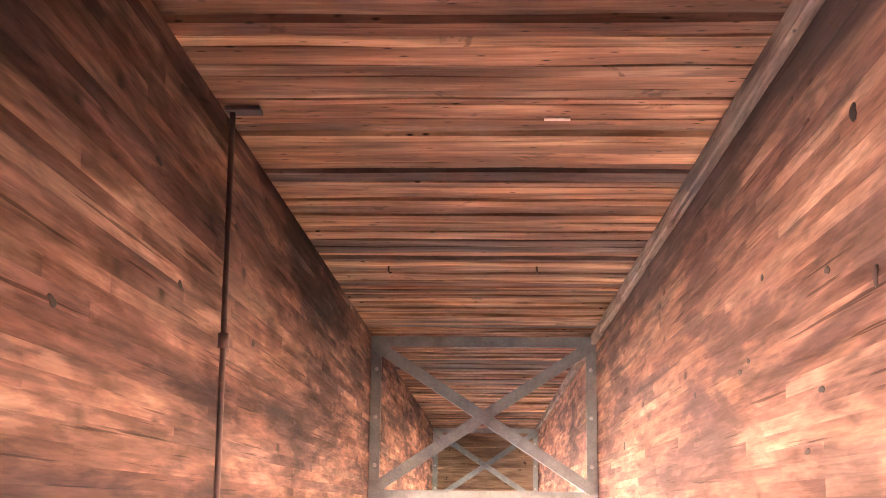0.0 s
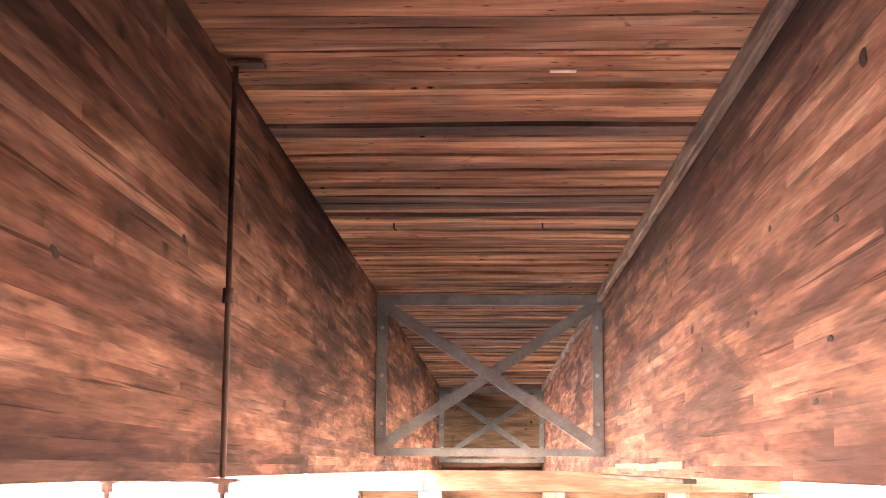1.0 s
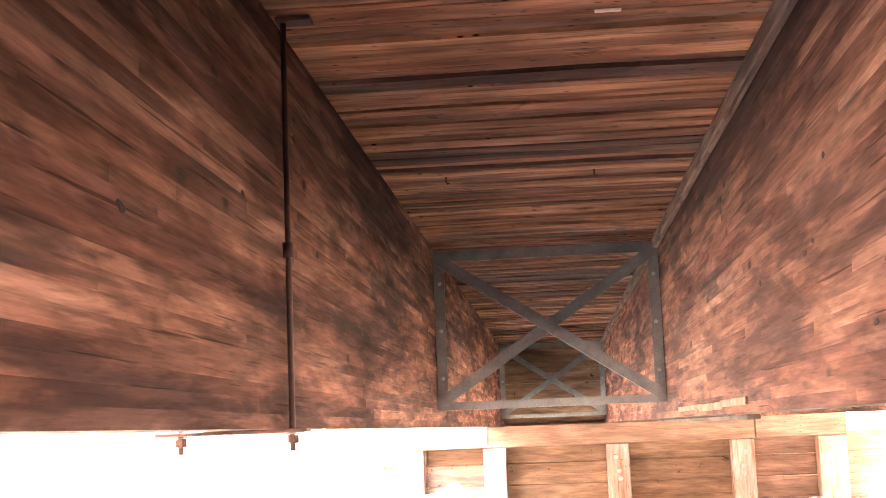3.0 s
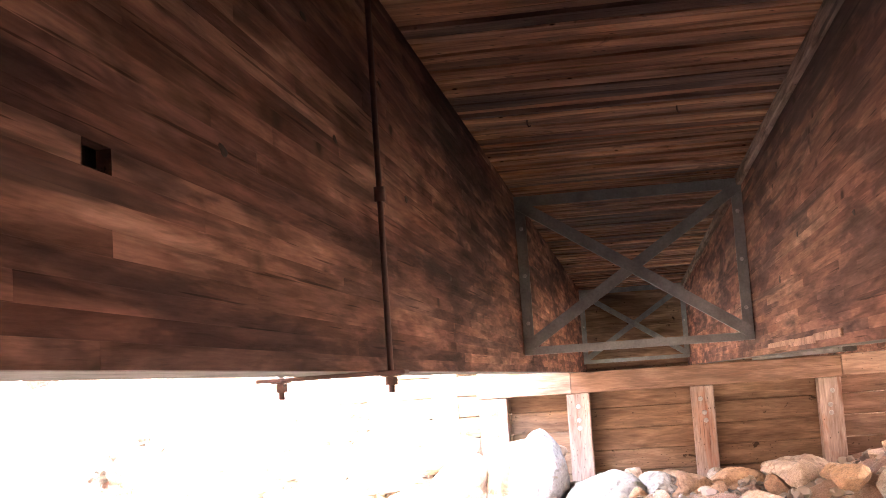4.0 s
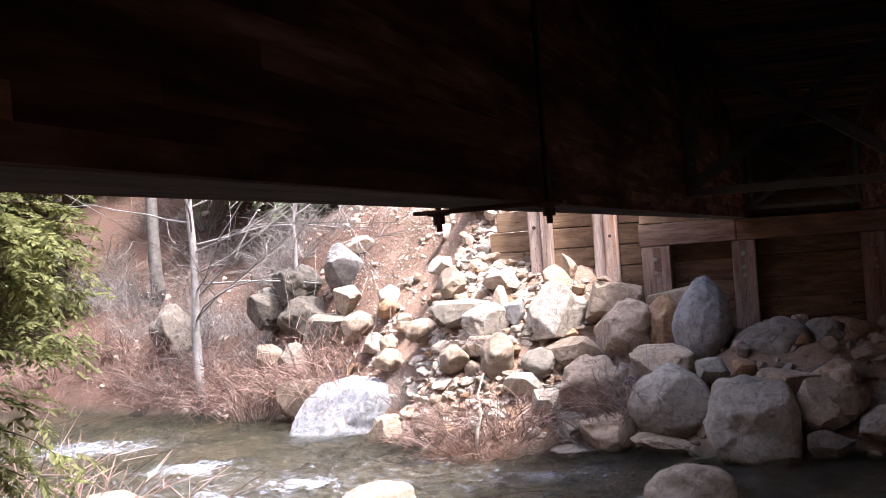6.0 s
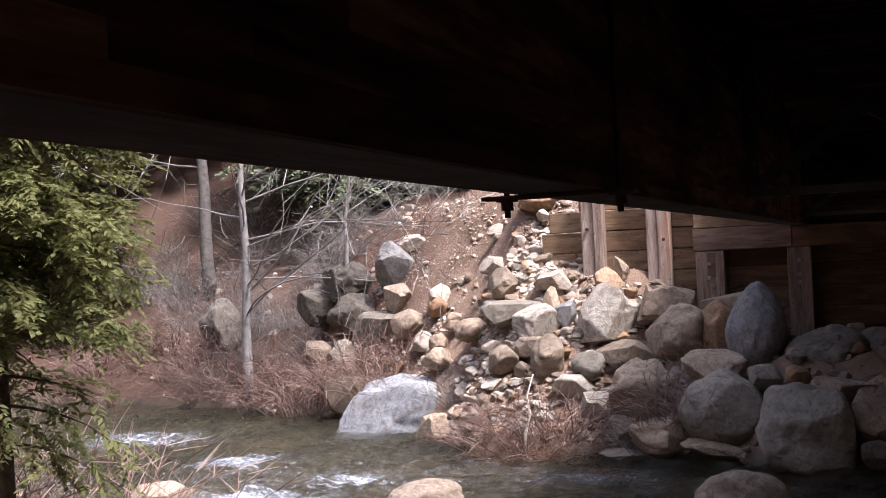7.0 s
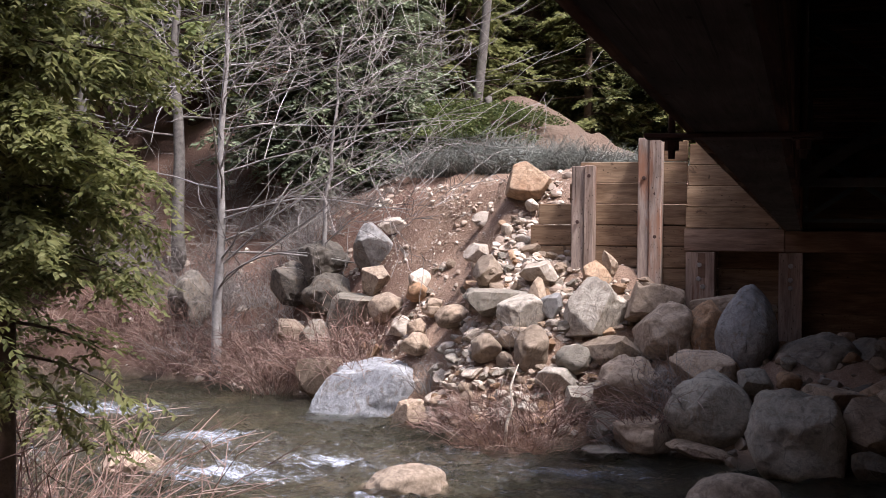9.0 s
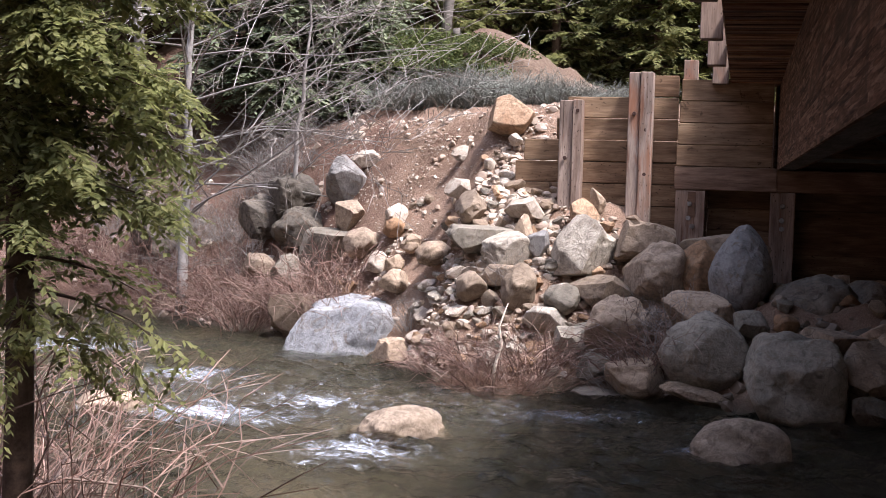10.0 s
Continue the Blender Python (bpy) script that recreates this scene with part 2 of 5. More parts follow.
M_WALL = wood("retaining_plank", [(0.19, 0.122, 0.076), (0.165, 0.103, 0.063), (0.205, 0.134, 0.086)], 0, (0.08, 0.052, 0.036), grain=0.6, patch=0.66, soft=0.4, calm=0.2, spots=0.9)
M_BEAM = wood("weathered_timber", [(0.22, 0.145, 0.105), (0.20, 0.122, 0.083), (0.245, 0.167, 0.123)], 0, (0.20, 0.13, 0.09), grain=0.6, patch=0.63, soft=0.3)
M_POST = wood("weathered_post", [(0.33, 0.258, 0.215), (0.28, 0.198, 0.152), (0.36, 0.288, 0.245)], 2, (0.28, 0.13, 0.075), grain=0.6, patch=0.60, soft=0.3)
M_GALV = plain("galvanised_steel", (0.105, 0.104, 0.097), (0.16, 0.158, 0.147), 9, 0.6, 0.1)
M_RUST = plain("rusty_iron", (0.04, 0.02, 0.015), (0.075, 0.034, 0.024), 30, 0.85, 0.1)
M_BOLT = plain("zinc_bolt", (0.35, 0.34, 0.32), (0.22, 0.20, 0.18), 40, 0.5, 0.6)
ROCKS = {
    "blue": rock("blue_granite", (0.31, 0.315, 0.335), (0.235, 0.24, 0.258), (0.14, 0.14, 0.147)),
    "bluepale": rock("pale_blue_granite", (0.40, 0.43, 0.49), (0.28, 0.30, 0.345), (0.15, 0.155, 0.175)),
    "grey": rock("grey_granite", (0.33, 0.31, 0.28), (0.25, 0.232, 0.208), (0.14, 0.13, 0.115)),
    "pale": rock("pale_granite", (0.56, 0.53, 0.49), (0.43, 0.40, 0.37), (0.22, 0.20, 0.18)),
    "white": rock("whitish_stone", (0.62, 0.57, 0.53), (0.50, 0.45, 0.41), (0.32, 0.26, 0.22)),
    "tan": rock("tan_stone", (0.44, 0.36, 0.295), (0.34, 0.27, 0.215), (0.20, 0.155, 0.12)),
    "warm": rock("warm_grey_stone", (0.36, 0.30, 0.25), (0.27, 0.22, 0.18), (0.15, 0.12, 0.10)),
    "brown": rock("brown_stone", (0.36, 0.24, 0.16), (0.28, 0.18, 0.115), (0.15, 0.10, 0.07)),
    "orange": rock("orange_stone", (0.52, 0.39, 0.29), (0.42, 0.28, 0.19), (0.24, 0.145, 0.095)),
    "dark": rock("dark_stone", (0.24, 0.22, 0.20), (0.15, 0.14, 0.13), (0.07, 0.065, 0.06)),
}
M_BARK = plain("dark_bark", (0.055, 0.038, 0.028), (0.12, 0.085, 0.065), 14, 0.95, 0, 0.6)
M_BARK_RED = plain("pine_bark", (0.075, 0.050, 0.038), (0.15, 0.105, 0.08), 9, 0.95, 0, 0.6)
M_ALDER = plain("pale_grey_bark", (0.25, 0.23, 0.212), (0.40, 0.37, 0.35), 7, 0.9, 0, 0.3)
M_TWIG = leaf("grey_twig", [(0.15, 0.13, 0.115), (0.31, 0.28, 0.255), (0.20, 0.175, 0.155), (0.40, 0.365, 0.34)], 0.0)
M_REDTWIG = leaf("red_twig", [(0.19, 0.105, 0.08), (0.28, 0.175, 0.14), (0.135, 0.082, 0.066), (0.37, 0.27, 0.22), (0.23, 0.145, 0.115)], 0.0)
M_CEDAR = leaf("cedar_foliage", [(0.15, 0.162, 0.060), (0.22, 0.230, 0.085), (0.30, 0.296, 0.125), (0.11, 0.122, 0.048), (0.25, 0.247, 0.096)], 0.6)
M_FIR = leaf("fir_foliage", [(0.17, 0.21, 0.085), (0.26, 0.30, 0.12), (0.34, 0.355, 0.155), (0.13, 0.165, 0.07)], 0.4)
M_GREYFIR = leaf("grey_green_foliage", [(0.17, 0.205, 0.125), (0.25, 0.28, 0.17), (0.12, 0.15, 0.09)], 0.25)
M_MANZ = leaf("broad_shrub_foliage", [(0.075, 0.10, 0.034), (0.12, 0.148, 0.048), (0.16, 0.172, 0.062), (0.05, 0.072, 0.025)], 0.35)
M_BRUSH = leaf("grey_brush", [(0.20, 0.21, 0.185), (0.30, 0.31, 0.275), (0.15, 0.155, 0.13)], 0.2)
M_DRY = leaf("dry_grass", [(0.26, 0.150, 0.108), (0.36, 0.235, 0.17), (0.18, 0.10, 0.074)], 0.2)
M_STICK = plain("bleached_wood", (0.55, 0.47, 0.38), (0.68, 0.60, 0.50), 12, 0.85)
M_BRANCH = plain("brown_branch", (0.16, 0.115, 0.09), (0.28, 0.21, 0.17), 12, 0.9)
M_SNAG = plain("weathered_snag", (0.12, 0.105, 0.095), (0.21, 0.19, 0.17), 9, 0.9, 0, 0.5)


def ground_material():
    n = Nodes("bank_soil", 0.95, 0.08)
    v = n.place((1, 1, 1))
    a = n.noise(v, 0.8, 6, 0.6, 0.5)
    base = n.mix(n.ramp(a, [(0.38, (0.0,)), (0.62, (1.0,))]), (0.21, 0.134, 0.095), (0.34, 0.23, 0.168))
    b = n.noise(v, 9.0, 6, 0.7)
    base = n.mix(n.ramp(b, [(0.5, (0.0,)), (0.7, (0.65,))]), base, (0.42, 0.32, 0.245))
    c = n.noise(v, 60.0, 3, 0.7)
    base = n.mix(0.7, base, n.ramp(c, [(0.3, (0.45,)), (0.65, (1.2,))]), "MULTIPLY")
    geo = n.t.nodes.new("ShaderNodeNewGeometry")
    sep = n.t.nodes.new("ShaderNodeSeparateXYZ")
    n.link(geo.outputs["Position"], sep.inputs[0])
    # needle litter on the forest floor, beyond the embankment
    mr = n.add("ShaderNodeMapRange", From_Min=23.0, From_Max=27.0)
    n.link(sep.outputs[1], mr.inputs["Value"])
    litter = n.mix(n.ramp(b, [(0.35, (0.0,)), (0.65, (1.0,))]), (0.13, 0.09, 0.068), (0.23, 0.17, 0.128))
    # outer valley sides coloured darker, so that they bounce less light inwards
    side = n.t.nodes.new("ShaderNodeMath")
    side.operation = "ABSOLUTE"
    n.link(sep.outputs[0], side.inputs[0])
    wide = n.add("ShaderNodeMapRange", From_Min=13.0, From_Max=18.0)
    n.link(side.outputs[0], wide.inputs["Value"])
    base = n.mix(wide.outputs[0], base, n.mix(n.ramp(b, [(0.35, (0.0,)), (0.65, (1.0,))]), (0.045, 0.028, 0.02), (0.10, 0.062, 0.045)))
    base = n.mix(n.mix(1.0, mr.outputs[0], n.ramp(a, [(0.3, (0.5,)), (0.55, (1.0,))]), "MULTIPLY"), base, litter)
    # twig and leaf litter on the upstream half of the bank
    ups = n.add("ShaderNodeMapRange", From_Min=-6.6, From_Max=-7.6)
    n.link(sep.outputs[0], ups.inputs["Value"])
    base = n.mix(n.mix(1.0, ups.outputs[0], n.ramp(b, [(0.36, (0.35,)), (0.6, (0.95,))]), "MULTIPLY"), base, (0.15, 0.088, 0.068))
    # near bank coloured darker, to cut the light bounced up under the bridge
    low_bounce = n.add("ShaderNodeMapRange", From_Min=14.4, From_Max=12.6)
    n.link(sep.outputs[1], low_bounce.inputs["Value"])
    base = n.mix(low_bounce.outputs[0], base, n.mix(n.ramp(b, [(0.35, (0.0,)), (0.65, (1.0,))]), (0.05, 0.034, 0.026), (0.11, 0.074, 0.056)))
    # wet stones and silt of the stream bed
    bed = n.add("ShaderNodeMapRange", From_Min=-0.55, From_Max=-0.78)
    n.link(sep.outputs[2], bed.inputs["Value"])
    vo = n.add("ShaderNodeTexVoronoi", Scale=2.2)
    n.link(n.place((1, 1, 0.4)), vo.inputs["Vector"])
    stones = n.mix(n.ramp(vo.outputs["Color"], [(0.2, (0.0,)), (0.8, (1.0,))]), (0.032, 0.029, 0.023), (0.165, 0.13, 0.09))
    stones = n.mix(n.ramp(a, [(0.4, (0.0,)), (0.6, (0.6,))]), stones, (0.06, 0.062, 0.048))
    base = n.mix(bed.outputs[0], base, stones)
    n.color(base)
    n.bump(n.mix(0.4, b, c), 1.0, 0.09)
    return n.mat


# where the stream breaks: centre, half-lengths along x and y, and how white it runs
RAPIDS = [(-8.0, 15.95, 1.1, 0.75, 0.25), (-6.7, 13.6, 1.1, 0.6, 0.30), (-5.85, 14.8, 0.6, 0.4, 0.26), (-4.7, 12.3, 0.8, 0.7, 0.25), (-10.7, 18.0, 1.7, 1.2, 0.24), (-3.2, 14.8, 1.3, 0.6, 0.17), (-1.9, 13.3, 0.3, 0.4, 0.16), (-6.5, 14.6, 4.5, 2.6, 0.13)]


def water_material():
    """Clear brownish water, roughened by ripples, with lacy froth at the rapids."""
    n = Nodes("stream_water", 0.04)
    n.bsdf.inputs["Base Color"].default_value = (0.62, 0.64, 0.58, 1)
    n.bsdf.inputs["Transmission Weight"].default_value = 1.0
    n.bsdf.inputs["IOR"].default_value = 1.33
    a = n.noise(n.place((1.0, 2.2, 1)), 1.5, 5, 0.62, 1.2)
    b = n.noise(n.place((1.0, 1.8, 1)), 8.0, 5, 0.7, 0.8)
    n.bump(n.mix(0.5, a, b), 1.0, 0.8)
    near = None
    for cx, cy, lx, ly, white in RAPIDS:
        m = n.add("ShaderNodeMapping", Location=(-cx / lx, -cy / ly, 0), Scale=(1 / lx, 1 / ly, 0))
        n.link(n.t.nodes.new("ShaderNodeNewGeometry").outputs["Position"], m.inputs["Vector"])
        ln = n.t.nodes.new("ShaderNodeVectorMath")
        ln.operation = "LENGTH"
        n.link(m.outputs[0], ln.inputs[0])
        mr = n.add("ShaderNodeMapRange", From_Min=1.25, From_Max=0.0, To_Max=white)
        n.link(ln.outputs["Value"], mr.inputs["Value"])
        if near is None:
            near = mr.outputs[0]
        else:
            mx = n.t.nodes.new("ShaderNodeMath")
            mx.operation = "MAXIMUM"
            n.link(near, mx.inputs[0])
            n.link(mr.outputs[0], mx.inputs[1])
            near = mx.outputs[0]
    lace = n.noise(n.place((1.0, 2.3, 1)), 6.0, 8, 0.75, 1.2)
    up = n.t.nodes.new("ShaderNodeMath")
    n.link(lace, up.inputs[0])
    n.link(near, up.inputs[1])
    froth = n.t.nodes.new("ShaderNodeBsdfDiffuse")
    froth.inputs[0].default_value = (0.60, 0.64, 0.73, 1)
    mix = n.t.nodes.new("ShaderNodeMixShader")
    n.link(n.ramp(up.outputs[0], [(0.63, (0.0,)), (0.86, (0.66,))]), mix.inputs[0])
    n.link(n.bsdf.outputs[0], mix.inputs[1])
    n.link(froth.outputs[0], mix.inputs[2])
    n.link(mix.outputs[0], n.t.nodes["Material Output"].inputs[0])
    return n.mat


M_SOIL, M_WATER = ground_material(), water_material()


# ---- mesh helpers ----
class Geo:
    """Vertices and faces gathered for one mesh."""

    def __init__(self):
        self.v, self.f = [], []

    def box(self, x0, x1, y0, y1, z0, z1, bevel=0.0):
        if bevel <= 0:
            k = len(self.v)
            self.v += [(x, y, z) for z in (z0, z1) for y in (y0, y1) for x in (x0, x1)]
            self.f += [tuple(k + i for i in q) for q in ((0, 2, 3, 1), (4, 5, 7, 6), (0, 1, 5, 4), (2, 6, 7, 3), (0, 4, 6, 2), (1, 3, 7, 5))]
            return self
        bm = bmesh.new()
        bmesh.ops.create_cube(bm, size=1, matrix=Matrix.Translation(((x0 + x1) / 2, (y0 + y1) / 2, (z0 + z1) / 2)) @ Matrix.Diagonal((x1 - x0, y1 - y0, z1 - z0, 1)))
        bmesh.ops.bevel(bm, geom=bm.edges[:], offset=bevel, segments=1, affect="EDGES")
        return self.take(bm)

    def take(self, bm):
        k = len(self.v)
        bm.verts.index_update()
        self.v += [tuple(v.co) for v in bm.verts]
        self.f += [tuple(k + v.index for v in f.verts) for f in bm.faces]
        bm.free()
        return self

    def tube(self, pts, radii, sides=5, cap=True):
        k = len(self.v)
        pts = [Vector(p) for p in pts]
        side = None
        for i, p in enumerate(pts):
            d = (pts[min(i + 1, len(pts) - 1)] - pts[max(i - 1, 0)])
            d = d.normalized() if d.length > 1e-9 else Vector((0, 0, 1))
            ref = side if side is not None else (Vector((1, 0, 0)) if abs(d.x) < 0.8 else Vector((0, 1, 0)))
            side = (ref - d * ref.dot(d)).normalized()
            up = d.cross(side)
            for j in range(sides):
                a = 2 * math.pi * j / sides
                self.v.append(tuple(p + (side * math.cos(a) + up * math.sin(a)) * radii[i]))
        for i in range(len(pts) - 1):
            for j in range(sides):
                a, b = k + i * sides + j, k + i * sides + (j + 1) % sides
                self.f.append((a, b, b + sides, a + sides))
        if cap:
            self.f.append(tuple(k + j for j in reversed(range(sides))))
            self.f.append(tuple(k + (len(pts) - 1) * sides + j for j in range(sides)))
        return self

    def leaf(self, p, d, side, length, width):
        k = len(self.v)
        p, d, side = Vector(p), Vector(d), Vector(side)
        drop = Vector((0, 0, -0.12 * length))
        self.v += [tuple(p), tuple(p + d * length * 0.5 + side * width * 0.5), tuple(p + d * length + drop), tuple(p + d * length * 0.5 - side * width * 0.5)]
        self.f.append((k, k + 1, k + 2, k + 3))

    def mesh(self, name, mat, smooth=False):
        me = bpy.data.meshes.new(name)
        me.from_pydata(self.v, [], self.f)
        me.materials.append(mat)
        if smooth:
            me.polygons.foreach_set("use_smooth", [True] * len(me.polygons))
        me.update()
        return me


def empty(name, x, y, z, label="", category="", group="", kind=""):
    ob = new(name)
    ob.location = (x, y, z)
    return tagged(ob, label, category, group, kind)


def part(name, mesh, parent, label="", at=(0, 0, 0), kind=""):
    """One mesh object under a thing or a part, at a place in its parent's space."""
    ob = new(name, mesh)
    ob.parent, ob.location = parent, at
    return tagged(ob, label, kind=kind)


def thing(name, mesh, at, label, category, group="", kind=""):
    ob = new(name, mesh)
    ob.location = at
    return tagged(ob, label, category, group, kind)


rng = random.Random(11)


# ---- ground and stream ----
WATER_Z = -0.75


def step(a, b, x):
    u = np.clip((x - a) / (b - a), 0, 1)
    return u * u * (3 - 2 * u)


def far_shore(x):
    return np.interp(x, [-60, -16, -10.4, -8.5, -7.3, -5.8, -5.1, -4.1, -2.7, -0.7, 8, 60], [26, 24, 21.6, 20.5, 19.3, 18.1, 16.9, 16.6, 16.6, 15.5, 15.0, 15.0])


def near_shore(x):
    return np.interp(x, [-60, -14, -8, -6.5, -5.2, -3, 0, 60], [13.5, 13.2, 12.0, 11.0, 9.5, 8.2, 7.5, 7.5])


def ripple(x, y, s):
    return (np.sin(x * 1.7 * s + 1.3 * np.sin(y * 1.1 * s)) + np.sin(y * 2.1 * s + 1.7 * np.sin(x * 0.9 * s + 2)) + 0.6 * np.sin((x + y) * 3.7 * s)) / 2.6


def height(x, y):
    """The height of the ground over the plan."""
    x, y = np.asarray(x, float), np.asarray(y, float)
    d = y - far_shore(x)
    slope = 0.42 + 0.5 * step(-11.0, -8.6, x)
    top = np.interp(x, [-60, -20, -14, -11.5, -10, -8.5, -7, -5, -4, 2.6, 4, 60], [6, 4.2, 3.2, 2.2, 1.3, 2.0, 2.6, 2.9, 2.95, 2.95, 1.6, 1.6]) + 0.05 * (y - 21)
    bank = WATER_Z + slope * d
    far = np.where(bank < top, bank, top)
    soft = 0.35
    far = np.where(np.abs(bank - top) < soft, (bank + top) / 2 - soft / 4 - (bank - top) ** 2 / (4 * soft), far)
    hill = 0.30 * np.maximum(0, y - 22.5) * step(0, 6, -x - 4 - (y - 22) * 0.15) + 0.42 * np.maximum(0, y - 46)
    far = far + np.minimum(hill, 42) + 1.7 * np.exp(-((x + 7.0) / np.where(x > -7.0, 2.3, 1.4)) ** 2 - ((y - 30.5) / 3.0) ** 2)
    # steep slopes added around, mostly out of view, to block low sky light
    far = far + np.minimum(0.9 * np.maximum(0, -x - 24) + 1.2 * np.maximum(0, x - 7.5), 45)
    near = WATER_Z + np.minimum(0.17 * (near_shore(x) - y), 1.3) + np.minimum(0.95 * np.maximum(0, -7 - y), 45) + np.minimum(0.9 * np.maximum(0, -x - 17) + 1.2 * np.maximum(0, x - 6.5), 45)
    bed = WATER_Z - 0.45
    z = np.where(d > 0, far, np.where(y < near_shore(x), near, bed))
    # the bed dips between the shores
    z = np.where((d <= 0) & (y >= near_shore(x)), WATER_Z - 0.5 * np.minimum(1, np.minimum(-d * 1.2, (y - near_shore(x)) * 0.8)), z)
    # in front of the abutment the fill stays below the cap, and behind the wall it is level
    rough = 0.05 * ripple(x, y, 1.1) + 0.03 * ripple(y, x, 3.3) + 0.25 * ripple(x, y, 0.17) * step(24, 40, y)
    gully = step(0.2, 1.2, d) * step(-9.5, -8.0, x) * (0.06 * np.sin(x * 7.3 + 2.0 * np.sin(y * 2.3)) * np.sin(y * 3.1 + x) + 0.04 * ripple(x * 1.3, y, 5.2))
    rough = rough + gully
    wall = (y > 18.9) & (x > -3.9) & (x < 6)
    z = np.where((y > 16) & (y < 19.56) & (x > -3.9), np.minimum(z, 1.5 - 1.15 * step(-3.2, -1.6, x) + 0.35 * step(1.5, 3.5, x)), z)
    return z + np.where(wall & (y < 19.6), 0, rough)


def axis(lo, a, b, hi, fine, coarse):
    far = np.concatenate([a - np.cumsum(coarse * 1.14 ** np.arange(40)), b + np.cumsum(coarse * 1.14 ** np.arange(40))])
    return np.unique(np.concatenate([np.arange(a, b + fine / 2, fine), far[(far > lo) & (far < hi)], [lo, hi]]))


def sheet(xs, ys, zs):
    g = Geo()
    n = len(xs)
    g.v = [(float(x), float(y), float(zs[j, i])) for j, y in enumerate(ys) for i, x in enumerate(xs)]
    g.f = [(j * n + i, j * n + i + 1, (j + 1) * n + i + 1, (j + 1) * n + i) for j in range(len(ys) - 1) for i in range(n - 1)]
    return g


gx, gy = axis(-240, -15, 5, 240, 0.16, 0.5), axis(-160, 8, 27, 320, 0.16, 0.4)
GX, GY = np.meshgrid(gx, gy)
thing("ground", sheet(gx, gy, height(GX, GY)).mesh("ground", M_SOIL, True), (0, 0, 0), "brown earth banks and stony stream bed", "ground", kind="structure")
wx, wy = axis(-240, -13, 3, 240, 0.06, 0.4), axis(7.0, 9, 21, 30, 0.06, 0.4)
WX, WY = np.meshgrid(wx, wy)
chop = 0.035 * ripple(WX, WY * 1.5, 1.3) + 0.045 * ripple(WY * 1.6, WX, 3.3) + 0.045 * ripple(WX, WY * 1.7, 5.3) + 0.026 * ripple(WY * 1.3 + WX * 0.6, WX, 9.0) + 0.05 * np.exp(-((WX + 7.6) / 1.2) ** 2 - ((WY - 15.6) / 0.9) ** 2) * ripple(WX, WY, 3.1) + 0.04 * np.exp(-((WX + 4.8) / 1.0) ** 2 - ((WY - 13.0) / 0.7) ** 2) * ripple(WX, WY, 3.5)
water = thing("water", sheet(wx, wy, WATER_Z + chop).mesh("water", M_WATER, True), (0, 0, 0), "clear shallow stream with ripples and rapids", "water", kind="structure")
water.visible_shadow = False


# ---- the bridge ----
LAM = 0.0378
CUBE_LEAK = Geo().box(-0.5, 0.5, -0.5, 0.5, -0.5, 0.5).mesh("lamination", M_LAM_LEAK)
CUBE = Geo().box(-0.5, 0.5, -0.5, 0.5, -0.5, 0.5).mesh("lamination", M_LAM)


def girder(x0, x1, face, label):
    """A glued laminated girder: a core, and on the seen face one board a lamination, butted end to end."""
    g = empty("girder", (x0 + x1) / 2, 0, 2.0, label, "girder", "girders of the bridge")
    mid = (x1 - x0) / 2
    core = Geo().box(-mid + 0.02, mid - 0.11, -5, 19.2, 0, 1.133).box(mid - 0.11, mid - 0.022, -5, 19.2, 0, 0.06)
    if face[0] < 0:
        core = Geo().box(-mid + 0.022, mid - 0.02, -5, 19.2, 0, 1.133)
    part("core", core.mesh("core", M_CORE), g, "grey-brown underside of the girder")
    for sgn in face:
        far = Geo()
        for row in range(30):
            z0 = row * LAM
            y = -5 + rng.uniform(0, 0.6)
            prev = -5.0
            while prev < 19.2:
                y = min(19.2, prev + 0.9 + 3.4 * rng.random() ** 1.5)
                if 19.2 - y < 0.3:
                    y = 19.2
                proud = mid + rng.uniform(-0.0004, 0.0004)
                a, b = (proud - 0.022, proud) if sgn > 0 else (-proud, -proud + 0.022)
                if sgn > 0 and row == 7 and prev < 1.70 < y - 0.01:
                    y = 1.70
                if sgn == face[0] and 0.3 < (prev + y) / 2 < 8.6:
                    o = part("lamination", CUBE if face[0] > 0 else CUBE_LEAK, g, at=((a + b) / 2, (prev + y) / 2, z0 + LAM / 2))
                    o.scale = (b - a, y - prev - 0.0003, LAM - 0.0002)
                else:
                    far.box(a, b, prev, y - 0.0008, z0, z0 + LAM - 0.0005)
                prev = 1.80 if sgn > 0 and row == 7 and y == 1.70 else y
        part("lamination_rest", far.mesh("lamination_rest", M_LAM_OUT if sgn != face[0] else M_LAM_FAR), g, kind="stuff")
    return g


g_left = girder(-0.95, -0.715, (1, -1), "red-brown glued laminated timber girder with dark stains")
g_right = girder(0.715, 0.95, (-1,), "tan-brown glued laminated timber girder with knots")
girder(2.445, 2.68, (-1,), "brown glued laminated timber girder in the shade")
# unseen fourth girder, added with the wider deck to shade the right side
girder(4.175, 4.41, (-1,), "added brown timber girder out of view, to shade the right side")

